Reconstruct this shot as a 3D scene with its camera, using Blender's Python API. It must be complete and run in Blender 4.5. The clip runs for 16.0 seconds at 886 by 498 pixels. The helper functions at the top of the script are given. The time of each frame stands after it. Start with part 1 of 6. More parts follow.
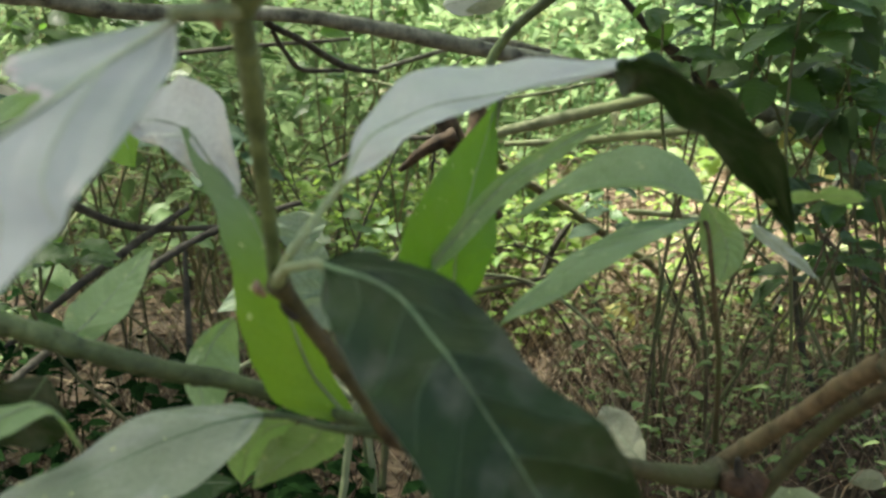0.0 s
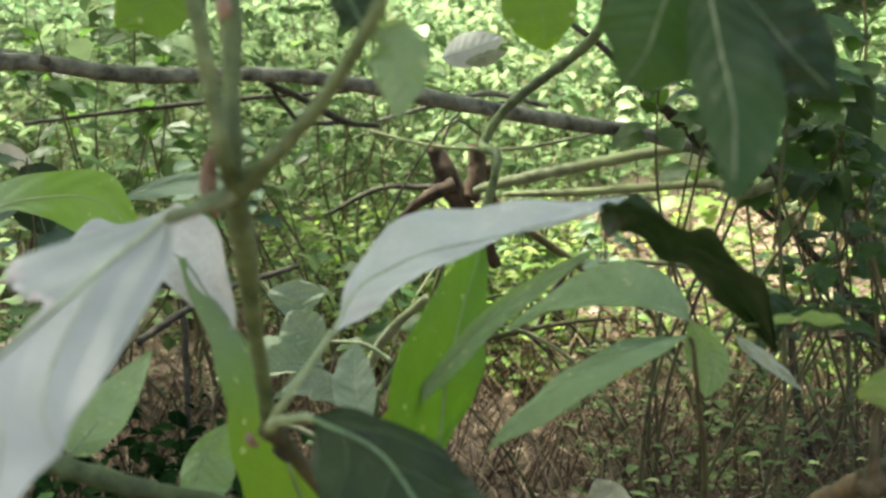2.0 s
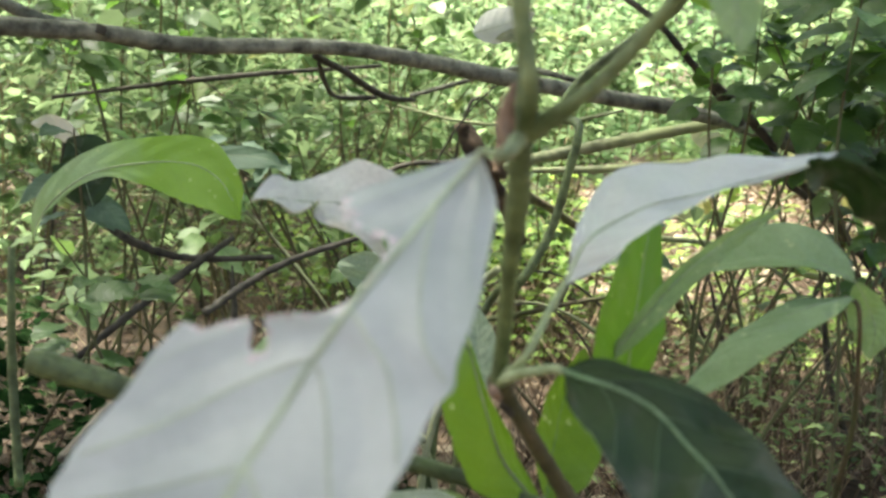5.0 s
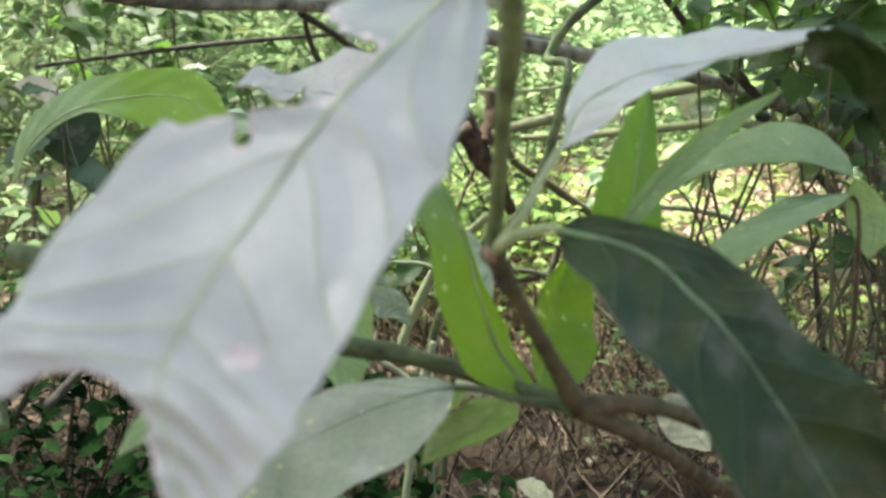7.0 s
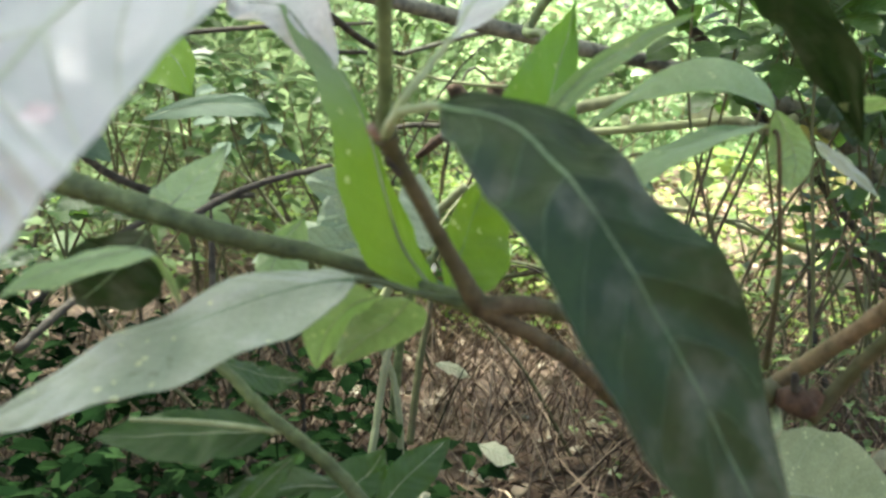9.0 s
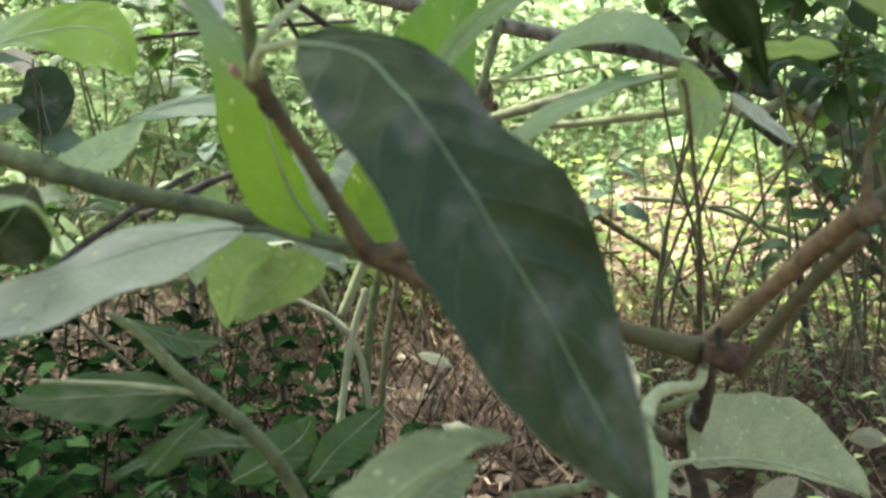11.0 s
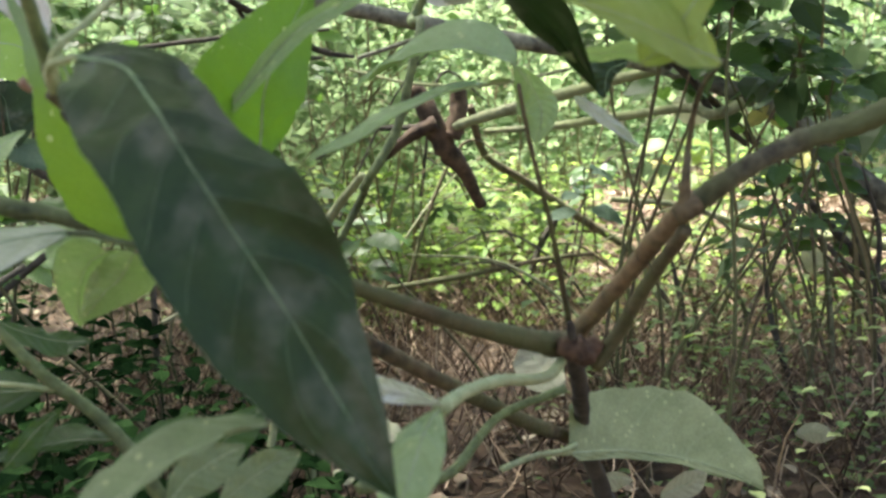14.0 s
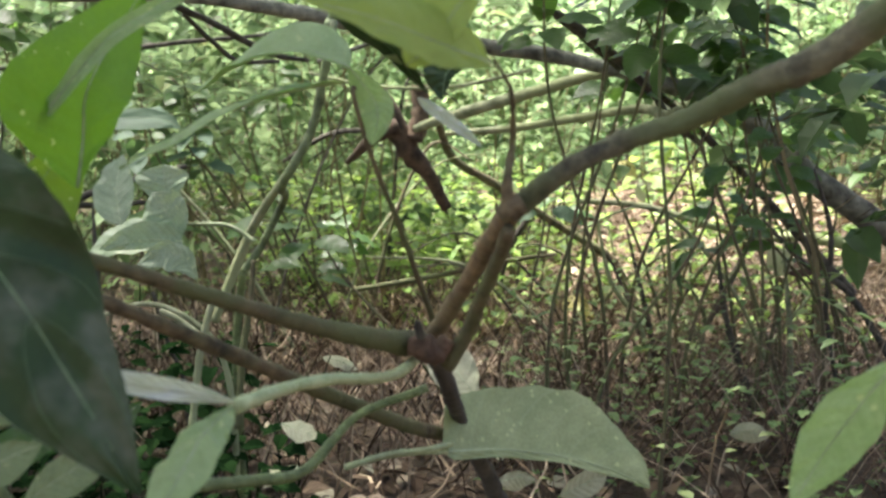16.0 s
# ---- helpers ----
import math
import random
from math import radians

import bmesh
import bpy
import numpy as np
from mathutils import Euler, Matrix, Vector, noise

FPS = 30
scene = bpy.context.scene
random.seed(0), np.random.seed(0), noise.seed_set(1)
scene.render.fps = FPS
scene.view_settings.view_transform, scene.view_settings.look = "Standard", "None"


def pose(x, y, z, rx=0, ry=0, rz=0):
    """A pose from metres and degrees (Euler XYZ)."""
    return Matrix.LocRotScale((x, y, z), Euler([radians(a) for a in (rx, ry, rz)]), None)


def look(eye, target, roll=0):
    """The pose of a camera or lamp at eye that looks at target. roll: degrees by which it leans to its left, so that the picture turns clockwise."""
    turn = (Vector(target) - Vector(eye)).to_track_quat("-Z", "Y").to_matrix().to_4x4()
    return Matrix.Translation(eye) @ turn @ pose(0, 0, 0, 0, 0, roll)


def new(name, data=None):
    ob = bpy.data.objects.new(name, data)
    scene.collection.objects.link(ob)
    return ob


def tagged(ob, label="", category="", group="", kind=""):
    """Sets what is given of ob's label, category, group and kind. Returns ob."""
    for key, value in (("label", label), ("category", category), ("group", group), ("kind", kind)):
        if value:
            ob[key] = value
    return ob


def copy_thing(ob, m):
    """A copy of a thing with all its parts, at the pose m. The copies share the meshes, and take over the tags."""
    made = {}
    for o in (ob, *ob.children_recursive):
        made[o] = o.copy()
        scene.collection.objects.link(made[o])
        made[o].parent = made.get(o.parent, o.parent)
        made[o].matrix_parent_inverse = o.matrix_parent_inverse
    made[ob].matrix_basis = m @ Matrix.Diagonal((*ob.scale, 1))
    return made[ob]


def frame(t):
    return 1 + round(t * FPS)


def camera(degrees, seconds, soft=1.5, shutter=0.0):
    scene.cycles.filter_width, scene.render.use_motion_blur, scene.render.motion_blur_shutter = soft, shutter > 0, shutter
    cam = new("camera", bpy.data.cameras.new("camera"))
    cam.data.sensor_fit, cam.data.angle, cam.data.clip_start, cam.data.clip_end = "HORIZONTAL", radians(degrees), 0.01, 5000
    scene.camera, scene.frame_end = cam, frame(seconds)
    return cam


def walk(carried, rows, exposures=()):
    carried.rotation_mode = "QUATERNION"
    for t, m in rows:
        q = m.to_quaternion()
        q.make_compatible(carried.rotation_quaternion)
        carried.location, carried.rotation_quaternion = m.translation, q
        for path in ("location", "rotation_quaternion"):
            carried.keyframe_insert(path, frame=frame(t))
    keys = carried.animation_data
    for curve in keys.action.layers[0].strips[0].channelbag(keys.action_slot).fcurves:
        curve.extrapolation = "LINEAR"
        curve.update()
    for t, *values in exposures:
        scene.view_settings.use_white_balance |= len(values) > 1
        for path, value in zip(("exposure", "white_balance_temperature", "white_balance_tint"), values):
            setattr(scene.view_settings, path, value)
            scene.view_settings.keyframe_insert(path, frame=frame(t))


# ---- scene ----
cam = camera(42.0, 16.0, soft=2.7)
cam.data.dof.use_dof, cam.data.dof.focus_distance, cam.data.dof.aperture_fstop = True, 1.3, 15.0

PATH = [
    (0, (0.1837, -0.0113, 0.6056), (-0.1047, 1.9381, 0.2643), -0.70),
    (0.5, (0.1843, -0.0192, 0.6174), (-0.1133, 1.9319, 0.2973), -0.97),
    (1, (0.1844, -0.0158, 0.6303), (-0.1100, 1.9369, 0.3106), -0.56),
    (1.5, (0.1869, -0.0193, 0.6521), (-0.1052, 1.9349, 0.3424), -0.76),
    (2, (0.1900, -0.0168, 0.6551), (-0.1008, 1.9388, 0.3538), -0.34),
    (2.5, (0.1828, -0.0192, 0.6601), (-0.0946, 1.9368, 0.3487), -0.18),
    (3, (0.1658, -0.0186, 0.6637), (-0.1089, 1.9387, 0.3544), 0.08),
    (3.5, (0.1458, -0.0234, 0.6598), (-0.1172, 1.9348, 0.3515), 0.32),
    (4, (0.1189, -0.0314, 0.6572), (-0.1417, 1.9278, 0.3468), 0.50),
    (6.5, (0.0852, -0.0186, 0.6058), (-0.1421, 1.9360, 0.2460), -0.86),
    (7, (0.0907, -0.0220, 0.5939), (-0.1390, 1.9356, 0.2530), -0.59),
    (7.5, (0.0959, -0.0224, 0.5819), (-0.1327, 1.9351, 0.2407), -0.18),
    (8, (0.1104, -0.0249, 0.5652), (-0.1383, 1.9310, 0.2301), 0.46),
    (8.5, (0.1321, -0.0432, 0.5523), (-0.1460, 1.9118, 0.2328), 1.14),
    (9, (0.1452, -0.0384, 0.5450), (-0.1306, 1.9188, 0.2388), 1.11),
    (9.5, (0.1579, -0.0358, 0.5276), (-0.1204, 1.9228, 0.2382), 0.06),
    (12, (0.2372, -0.0349, 0.5175), (-0.0889, 1.9167, 0.2287), -0.65),
    (12.5, (0.2539, -0.0381, 0.5168), (-0.0790, 1.9132, 0.2298), -1.03),
    (13, (0.2648, -0.0314, 0.5145), (-0.0764, 1.9189, 0.2301), -1.05),
    (13.5, (0.2813, -0.0352, 0.5158), (-0.0765, 1.9121, 0.2337), -1.35),
    (14, (0.3038, -0.0454, 0.5174), (-0.0583, 1.9017, 0.2386), -1.54),
    (14.5, (0.3227, -0.0417, 0.5209), (-0.0422, 1.9053, 0.2469), -1.88),
    (15, (0.3418, -0.0379, 0.5215), (-0.0225, 1.9095, 0.2523), -2.13),
    (15.5, (0.3639, -0.0392, 0.5176), (-0.0056, 1.9079, 0.2481), -1.96),
    (16, (0.4005, -0.0341, 0.5142), (0.0149, 1.9085, 0.2406), -1.91),
]
walk(cam, [(t, look(eye, target, roll)) for t, eye, target, roll in PATH], [(0, 2.36, 6800, 1), (1.5, 2.48, 6800, 2), (3.5, 2.64, 6750, 6), (6.5, 2.68, 6500, 9), (7, 2.80, 6450, 10), (7.5, 2.93, 6450, 11), (8, 3.24, 6450, 10), (8.5, 3.24, 6450, 10), (9, 3.04, 6450, 8), (9.5, 3.04, 6450, 9), (12.5, 3.06, 6450, 13), (13, 2.94, 6450, 13), (14, 2.82, 6450, 13), (16, 2.78, 6450, 14)])

# ---- light ----
world = bpy.data.worlds.new("world")
scene.world = world
world.use_nodes = True
wt = world.node_tree
sky = wt.nodes.new("ShaderNodeTexSky")
sky.sky_type = "NISHITA"
sky.sun_disc = False
SUN_ELEVATION, SUN_AZIMUTH = 70.0, -70.0
sky.sun_elevation, sky.sun_rotation = radians(SUN_ELEVATION), radians(SUN_AZIMUTH)
sky.dust_density, sky.air_density, sky.ozone_density = 6.0, 1.0, 0.2
wt.links.new(sky.outputs[0], wt.nodes["Background"].inputs[0])
wt.nodes["Background"].inputs[1].default_value = 0.048
sun_data = bpy.data.lights.new("sun", "SUN")
sun_data.energy, sun_data.angle, sun_data.color = 5.0, radians(8), (1.0, 0.95, 0.86)
sun = new("sun", sun_data)
sun_dir = Vector((math.sin(radians(SUN_AZIMUTH)) * math.cos(radians(SUN_ELEVATION)), math.cos(radians(SUN_AZIMUTH)) * math.cos(radians(SUN_ELEVATION)), math.sin(radians(SUN_ELEVATION))))
sun.matrix_world = look(sun_dir * 20, (0, 0, 0))


# ---- materials ----
def nodes_of(name):
    m = bpy.data.materials.new(name)
    m.use_nodes = True
    return m, m.node_tree.nodes, m.node_tree.links, m.node_tree.nodes["Principled BSDF"]


def ramp(ns, stops):
    r = ns.new("ShaderNodeValToRGB")
    while len(r.color_ramp.elements) < len(stops):
        r.color_ramp.elements.new(0.5)
    for e, (p, c) in zip(r.color_ramp.elements, stops):
        e.position, e.color = p, (*c, 1)
    return r


def noise_node(ns, ls, scale, detail=5, coord="Object", rough=0.6):
    tc, n = ns.new("ShaderNodeTexCoord"), ns.new("ShaderNodeTexNoise")
    n.inputs["Scale"].default_value, n.inputs["Detail"].default_value, n.inputs["Roughness"].default_value = scale, detail, rough
    ls.new(tc.outputs[coord], n.inputs["Vector"])
    return n


def maths(ns, ls, op, a, b=None, clamp=False):
    n = ns.new("ShaderNodeMath")
    n.operation, n.use_clamp = op, clamp
    for i, v in enumerate((a, b)):
        if v is None:
            continue
        if isinstance(v, (int, float)):
            n.inputs[i].default_value = v
        else:
            ls.new(v, n.inputs[i])
    return n.outputs[0]


def mixed(ns, ls, fac, a, b):
    n = ns.new("ShaderNodeMix")
    n.data_type = "RGBA"
    for key, v in ((0, fac), (6, a), (7, b)):
        if isinstance(v, (int, float)):
            n.inputs[key].default_value = v
        elif isinstance(v, tuple):
            n.inputs[key].default_value = (*v, 1)
        else:
            ls.new(v, n.inputs[key])
    return n.outputs[2]


def bump(ns, ls, height, strength, distance, bsdf):
    b = ns.new("ShaderNodeBump")
    b.inputs["Strength"].default_value, b.inputs["Distance"].default_value = strength, distance
    ls.new(height, b.inputs["Height"])
    ls.new(b.outputs[0], bsdf.inputs["Normal"])
    return b


def bark(name, dark, light, scale=60, rough=0.85, moss=None):
    m, ns, ls, p = nodes_of(name)
    a, b = noise_node(ns, ls, scale, 8), noise_node(ns, ls, scale * 0.13, 4)
    r = ramp(ns, [(0.32, dark), (0.5, tuple((x + y) / 2 for x, y in zip(dark, light))), (0.68, light)])
    ls.new(a.outputs[0], r.inputs[0])
    col = r.outputs[0]
    if moss:
        r2 = ramp(ns, [(0.42, (0, 0, 0)), (0.58, (1, 1, 1))])
        ls.new(b.outputs[0], r2.inputs[0])
        col = mixed(ns, ls, r2.outputs[0], col, moss)
    else:
        r2 = ramp(ns, [(0.35, (0.55, 0.55, 0.55)), (0.65, (1.2, 1.2, 1.2))])
        ls.new(b.outputs[0], r2.inputs[0])
        n = ns.new("ShaderNodeMix")
        n.data_type, n.blend_type = "RGBA", "MULTIPLY"
        n.inputs[0].default_value = 1.0
        ls.new(col, n.inputs[6]), ls.new(r2.outputs[0], n.inputs[7])
        col = n.outputs[2]
    ls.new(col, p.inputs["Base Color"])
    p.inputs["Roughness"].default_value = rough
    bump(ns, ls, maths(ns, ls, "ADD", a.outputs[0], maths(ns, ls, "MULTIPLY", b.outputs[0], 2.0)), 1.0, 0.003, p)
    return m


def leaf_material(name, base, base2, vein, rough=0.4, trans=None, amount=0.3, veins=9.0, vein_strength=0.5, specks=0.0, patches=None, spec=0.5, grain=1.0, fade=None):
    """A leaf blade with midrib, slanting side veins and blotches; trans is the colour of the light that passes."""
    m, ns, ls, p = nodes_of(name)
    uv = ns.new("ShaderNodeUVMap")
    sep = ns.new("ShaderNodeSeparateXYZ")
    ls.new(uv.outputs[0], sep.inputs[0])
    v = maths(ns, ls, "ABSOLUTE", maths(ns, ls, "SUBTRACT", maths(ns, ls, "MULTIPLY", sep.outputs[1], 2.0), 1.0))
    along = maths(ns, ls, "SUBTRACT", sep.outputs[0], maths(ns, ls, "MULTIPLY", maths(ns, ls, "POWER", v, 1.25), 0.17))
    saw = maths(ns, ls, "FRACT", maths(ns, ls, "MULTIPLY", along, veins))
    dist = maths(ns, ls, "ABSOLUTE", maths(ns, ls, "SUBTRACT", saw, 0.5))
    side = maths(ns, ls, "SUBTRACT", 1.0, maths(ns, ls, "MULTIPLY", dist, 14.0), True)
    puff = maths(ns, ls, "MULTIPLY", dist, 2.0)
    mid = maths(ns, ls, "SUBTRACT", 1.0, maths(ns, ls, "MULTIPLY", v, 16.0), True)
    lines = maths(ns, ls, "MULTIPLY", maths(ns, ls, "MAXIMUM", maths(ns, ls, "MULTIPLY", side, 0.55), mid), vein_strength)
    blot, fine = noise_node(ns, ls, 38, 4), noise_node(ns, ls, 420, 4)
    r = ramp(ns, [(0.35, base), (0.66, base2)])
    ls.new(blot.outputs[0], r.inputs[0])
    rf = ramp(ns, [(0.3, (1 - 0.18 * grain,) * 3), (0.7, (1 + 0.12 * grain,) * 3)])
    ls.new(fine.outputs[0], rf.inputs[0])
    mul = ns.new("ShaderNodeMix")
    mul.data_type, mul.blend_type = "RGBA", "MULTIPLY"
    mul.inputs[0].default_value = 1.0
    ls.new(r.outputs[0], mul.inputs[6]), ls.new(rf.outputs[0], mul.inputs[7])
    col = mixed(ns, ls, lines, mul.outputs[2], vein)
    # second tone along the blade, painting where light glows through
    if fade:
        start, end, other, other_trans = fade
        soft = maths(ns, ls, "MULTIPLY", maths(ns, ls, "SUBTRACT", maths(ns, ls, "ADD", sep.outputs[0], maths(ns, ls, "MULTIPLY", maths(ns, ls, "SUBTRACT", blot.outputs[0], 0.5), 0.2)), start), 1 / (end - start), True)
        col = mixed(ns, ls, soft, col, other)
    if patches:
        pn = noise_node(ns, ls, 32, 3)
        rp = ramp(ns, [(0.53, (0, 0, 0)), (0.64, (0.7, 0.7, 0.7)), (0.67, (1, 1, 1))])
        ls.new(pn.outputs[0], rp.inputs[0])
        col = mixed(ns, ls, maths(ns, ls, "MULTIPLY", rp.outputs[0], 0.62), col, patches)
    if specks:
        vn = ns.new("ShaderNodeTexVoronoi")
        vn.inputs["Scale"].default_value = 120
        tc = ns.new("ShaderNodeTexCoord")
        ls.new(tc.outputs["Object"], vn.inputs["Vector"])
        near = maths(ns, ls, "LESS_THAN", vn.outputs["Distance"], 0.2)
        some = maths(ns, ls, "GREATER_THAN", noise_node(ns, ls, 60, 2).outputs[0], 0.52)
        col = mixed(ns, ls, maths(ns, ls, "MULTIPLY", maths(ns, ls, "MULTIPLY", near, some), specks), col, (0.75, 0.8, 0.4))
    ls.new(col, p.inputs["Base Color"])
    p.inputs["Roughness"].default_value = rough
    p.inputs["Specular IOR Level"].default_value = spec
    rr = ramp(ns, [(0.3, (rough - 0.08,) * 3), (0.7, (rough + 0.14,) * 3)])
    ls.new(blot.outputs[0], rr.inputs[0]), ls.new(rr.outputs[0], p.inputs["Roughness"])
    height = maths(ns, ls, "ADD", maths(ns, ls, "ADD", maths(ns, ls, "MULTIPLY", puff, 0.38), maths(ns, ls, "MULTIPLY", fine.outputs[0], 0.25 * grain)), maths(ns, ls, "MULTIPLY", blot.outputs[0], 0.8))
    bump(ns, ls, height, 0.55, 0.0022, p)
    if trans:
        t = ns.new("ShaderNodeBsdfTranslucent")
        ls.new(mixed(ns, ls, maths(ns, ls, "MULTIPLY", lines, 0.6), mixed(ns, ls, soft, trans, other_trans) if fade else trans, tuple(c * 0.6 for c in trans)), t.inputs[0])
        mx = ns.new("ShaderNodeMixShader")
        mx.inputs[0].default_value = amount
        ls.new(p.outputs[0], mx.inputs[1]), ls.new(t.outputs[0], mx.inputs[2])
        ls.new(mx.outputs[0], ns["Material Output"].inputs[0])
    return m


def foliage_material(name, stops, trans, amount=0.45, rough=0.5, spec=0.25):
    """Small leaves, each with a tone of its own."""
    m, ns, ls, p = nodes_of(name)
    g, o = ns.new("ShaderNodeNewGeometry"), ns.new("ShaderNodeObjectInfo")
    k = maths(ns, ls, "FRACT", maths(ns, ls, "ADD", g.outputs["Random Per Island"], maths(ns, ls, "MULTIPLY", o.outputs["Random"], 0.37)))
    r = ramp(ns, stops)
    ls.new(k, r.inputs[0])
    n = noise_node(ns, ls, 45, 3)
    rf = ramp(ns, [(0.3, (0.75, 0.75, 0.75)), (0.7, (1.2, 1.2, 1.2))])
    ls.new(n.outputs[0], rf.inputs[0])
    mul = ns.new("ShaderNodeMix")
    mul.data_type, mul.blend_type = "RGBA", "MULTIPLY"
    mul.inputs[0].default_value = 1.0
    ls.new(r.outputs[0], mul.inputs[6]), ls.new(rf.outputs[0], mul.inputs[7])
    ls.new(mul.outputs[2], p.inputs["Base Color"])
    p.inputs["Roughness"].default_value = rough
    p.inputs["Specular IOR Level"].default_value = spec
    if amount:
        t = ns.new("ShaderNodeBsdfTranslucent")
        tr = ramp(ns, [(0.0, tuple(c * 0.7 for c in trans)), (1.0, trans)])
        ls.new(k, tr.inputs[0]), ls.new(tr.outputs[0], t.inputs[0])
        mx = ns.new("ShaderNodeMixShader")
        mx.inputs[0].default_value = amount
        ls.new(p.outputs[0], mx.inputs[1]), ls.new(t.outputs[0], mx.inputs[2])
        ls.new(mx.outputs[0], ns["Material Output"].inputs[0])
    return m


BARK_GREEN = bark("bark_green", (0.05, 0.08, 0.026), (0.19, 0.26, 0.10), 90, 0.55)
BARK = bark("bark_brown", (0.026, 0.021, 0.011), (0.165, 0.132, 0.070), 80, 0.8, (0.09, 0.102, 0.038))
BARK_TAN = bark("bark_tan", (0.075, 0.055, 0.026), (0.29, 0.215, 0.115), 70, 0.75, (0.13, 0.14, 0.06))
KNOT = bark("bark_knot", (0.022, 0.014, 0.009), (0.12, 0.075, 0.045), 90, 0.85)
BARK_LICHEN = bark("bark_lichen", (0.024, 0.024, 0.014), (0.15, 0.15, 0.088), 75, 0.85, (0.085, 0.108, 0.042))
BARK_SHOOT = bark("bark_young_shoot", (0.09, 0.14, 0.045), (0.28, 0.36, 0.16), 90, 0.55)
BARK_DARK = bark("bark_dark", (0.03, 0.028, 0.02), (0.11, 0.10, 0.075), 70, 0.9)
BARK_LOG = bark("bark_log", (0.055, 0.055, 0.04), (0.33, 0.34, 0.26), 45, 0.9)
BARK_MOSS = bark("bark_moss", (0.10, 0.12, 0.06), (0.33, 0.35, 0.22), 45, 0.9, (0.26, 0.30, 0.15))
DEAD = bark("dead_wood", (0.022, 0.016, 0.011), (0.145, 0.10, 0.065), 40, 0.95)
PETIOLE = bark("petiole_green", (0.25, 0.33, 0.15), (0.42, 0.50, 0.28), 90, 0.5)
PETIOLE_DARK = bark("petiole_dark", (0.05, 0.08, 0.03), (0.14, 0.2, 0.08), 90, 0.5)
NODE_SCAR = bark("node_scar", (0.20, 0.125, 0.075), (0.42, 0.31, 0.22), 90, 0.8)
SCAR = bark("leaf_scar", (0.62, 0.50, 0.45), (0.95, 0.92, 0.90), 200, 0.6)

LEAF_BIG = leaf_material("leaf_upper", (0.05, 0.11, 0.04), (0.08, 0.16, 0.05), (0.25, 0.35, 0.15), 0.38, (0.20, 0.35, 0.08), 0.2)
LEAF_PALE = leaf_material("leaf_underside", (0.47, 0.52, 0.51), (0.63, 0.67, 0.65), (0.46, 0.56, 0.38), 0.36, (0.50, 0.66, 0.42), 0.3, 10.0, 0.5, grain=0.2)
LEAF_SILVER = leaf_material("leaf_silver", (0.60, 0.65, 0.59), (0.72, 0.75, 0.70), (0.66, 0.72, 0.62), 0.33, (0.35, 0.5, 0.25), 0.12, 8.0, 0.35, grain=0.3)
LEAF_DARK = leaf_material("leaf_dark", (0.014, 0.038, 0.009), (0.026, 0.060, 0.015), (0.06, 0.12, 0.05), 0.42, (0.05, 0.12, 0.02), 0.05, 8.0, 0.2, 0, (0.12, 0.14, 0.10), 0.32)
LEAF_DUSTY = leaf_material("leaf_dusty", (0.29, 0.34, 0.235), (0.41, 0.455, 0.335), (0.50, 0.54, 0.43), 0.34, (0.2, 0.3, 0.1), 0.1, 9.0, 0.3, 0.8, (0.50, 0.52, 0.48))
LEAF_MID = leaf_material("leaf_mid", (0.022, 0.062, 0.018), (0.045, 0.10, 0.030), (0.13, 0.24, 0.09), 0.45, (0.12, 0.25, 0.035), 0.35, 9.0, 0.4)
LEAF_LIGHT = leaf_material("leaf_light", (0.25, 0.37, 0.17), (0.36, 0.49, 0.26), (0.42, 0.56, 0.31), 0.42, (0.34, 0.56, 0.14), 0.36, 9.0, 0.5, 0.5)
LEAF_CELADON = leaf_material("leaf_celadon", (0.225, 0.28, 0.125), (0.32, 0.375, 0.19), (0.38, 0.44, 0.26), 0.6, (0.25, 0.36, 0.12), 0.12, 9.0, 0.4, 0.3)
LEAF_ASH = leaf_material("leaf_ashen", (0.23, 0.31, 0.19), (0.32, 0.40, 0.27), (0.44, 0.50, 0.40), 0.45, (0.30, 0.42, 0.20), 0.2, 9.0, 0.4, 0.3)
LEAF_OLIVE = leaf_material("leaf_olive", (0.15, 0.21, 0.09), (0.21, 0.27, 0.13), (0.27, 0.33, 0.18), 0.5, (0.15, 0.24, 0.06), 0.12, 9.0, 0.4, 0.3)
LEAF_LIME = leaf_material("leaf_lime", (0.11, 0.23, 0.02), (0.16, 0.30, 0.03), (0.25, 0.39, 0.09), 0.42, (0.34, 0.58, 0.03), 0.47, 9.0, 0.35, 0.9)
LEAF_LIME_DEEP = leaf_material("leaf_lime_deep", (0.085, 0.20, 0.018), (0.13, 0.27, 0.025), (0.21, 0.36, 0.08), 0.42, (0.22, 0.49, 0.022), 0.45, 9.0, 0.35, 0.9)
# backlit glow put into the colour: lime at one end, pale at the other
LEAF_LIME_GLOW_BASE = leaf_material("leaf_lime_glow_base", (0.11, 0.23, 0.02), (0.16, 0.30, 0.03), (0.25, 0.39, 0.09), 0.42, (0.32, 0.57, 0.03), 0.45, 9.0, 0.35, 0.9, fade=(0.42, 0.75, (0.25, 0.37, 0.18), (0.26, 0.42, 0.12)))
LEAF_LIME_GLOW_TIP = leaf_material("leaf_lime_glow_tip", (0.26, 0.40, 0.19), (0.36, 0.50, 0.28), (0.36, 0.5, 0.25), 0.42, (0.30, 0.48, 0.14), 0.40, 9.0, 0.35, 0.3, fade=(0.36, 0.54, (0.14, 0.28, 0.03), (0.40, 0.68, 0.03)))

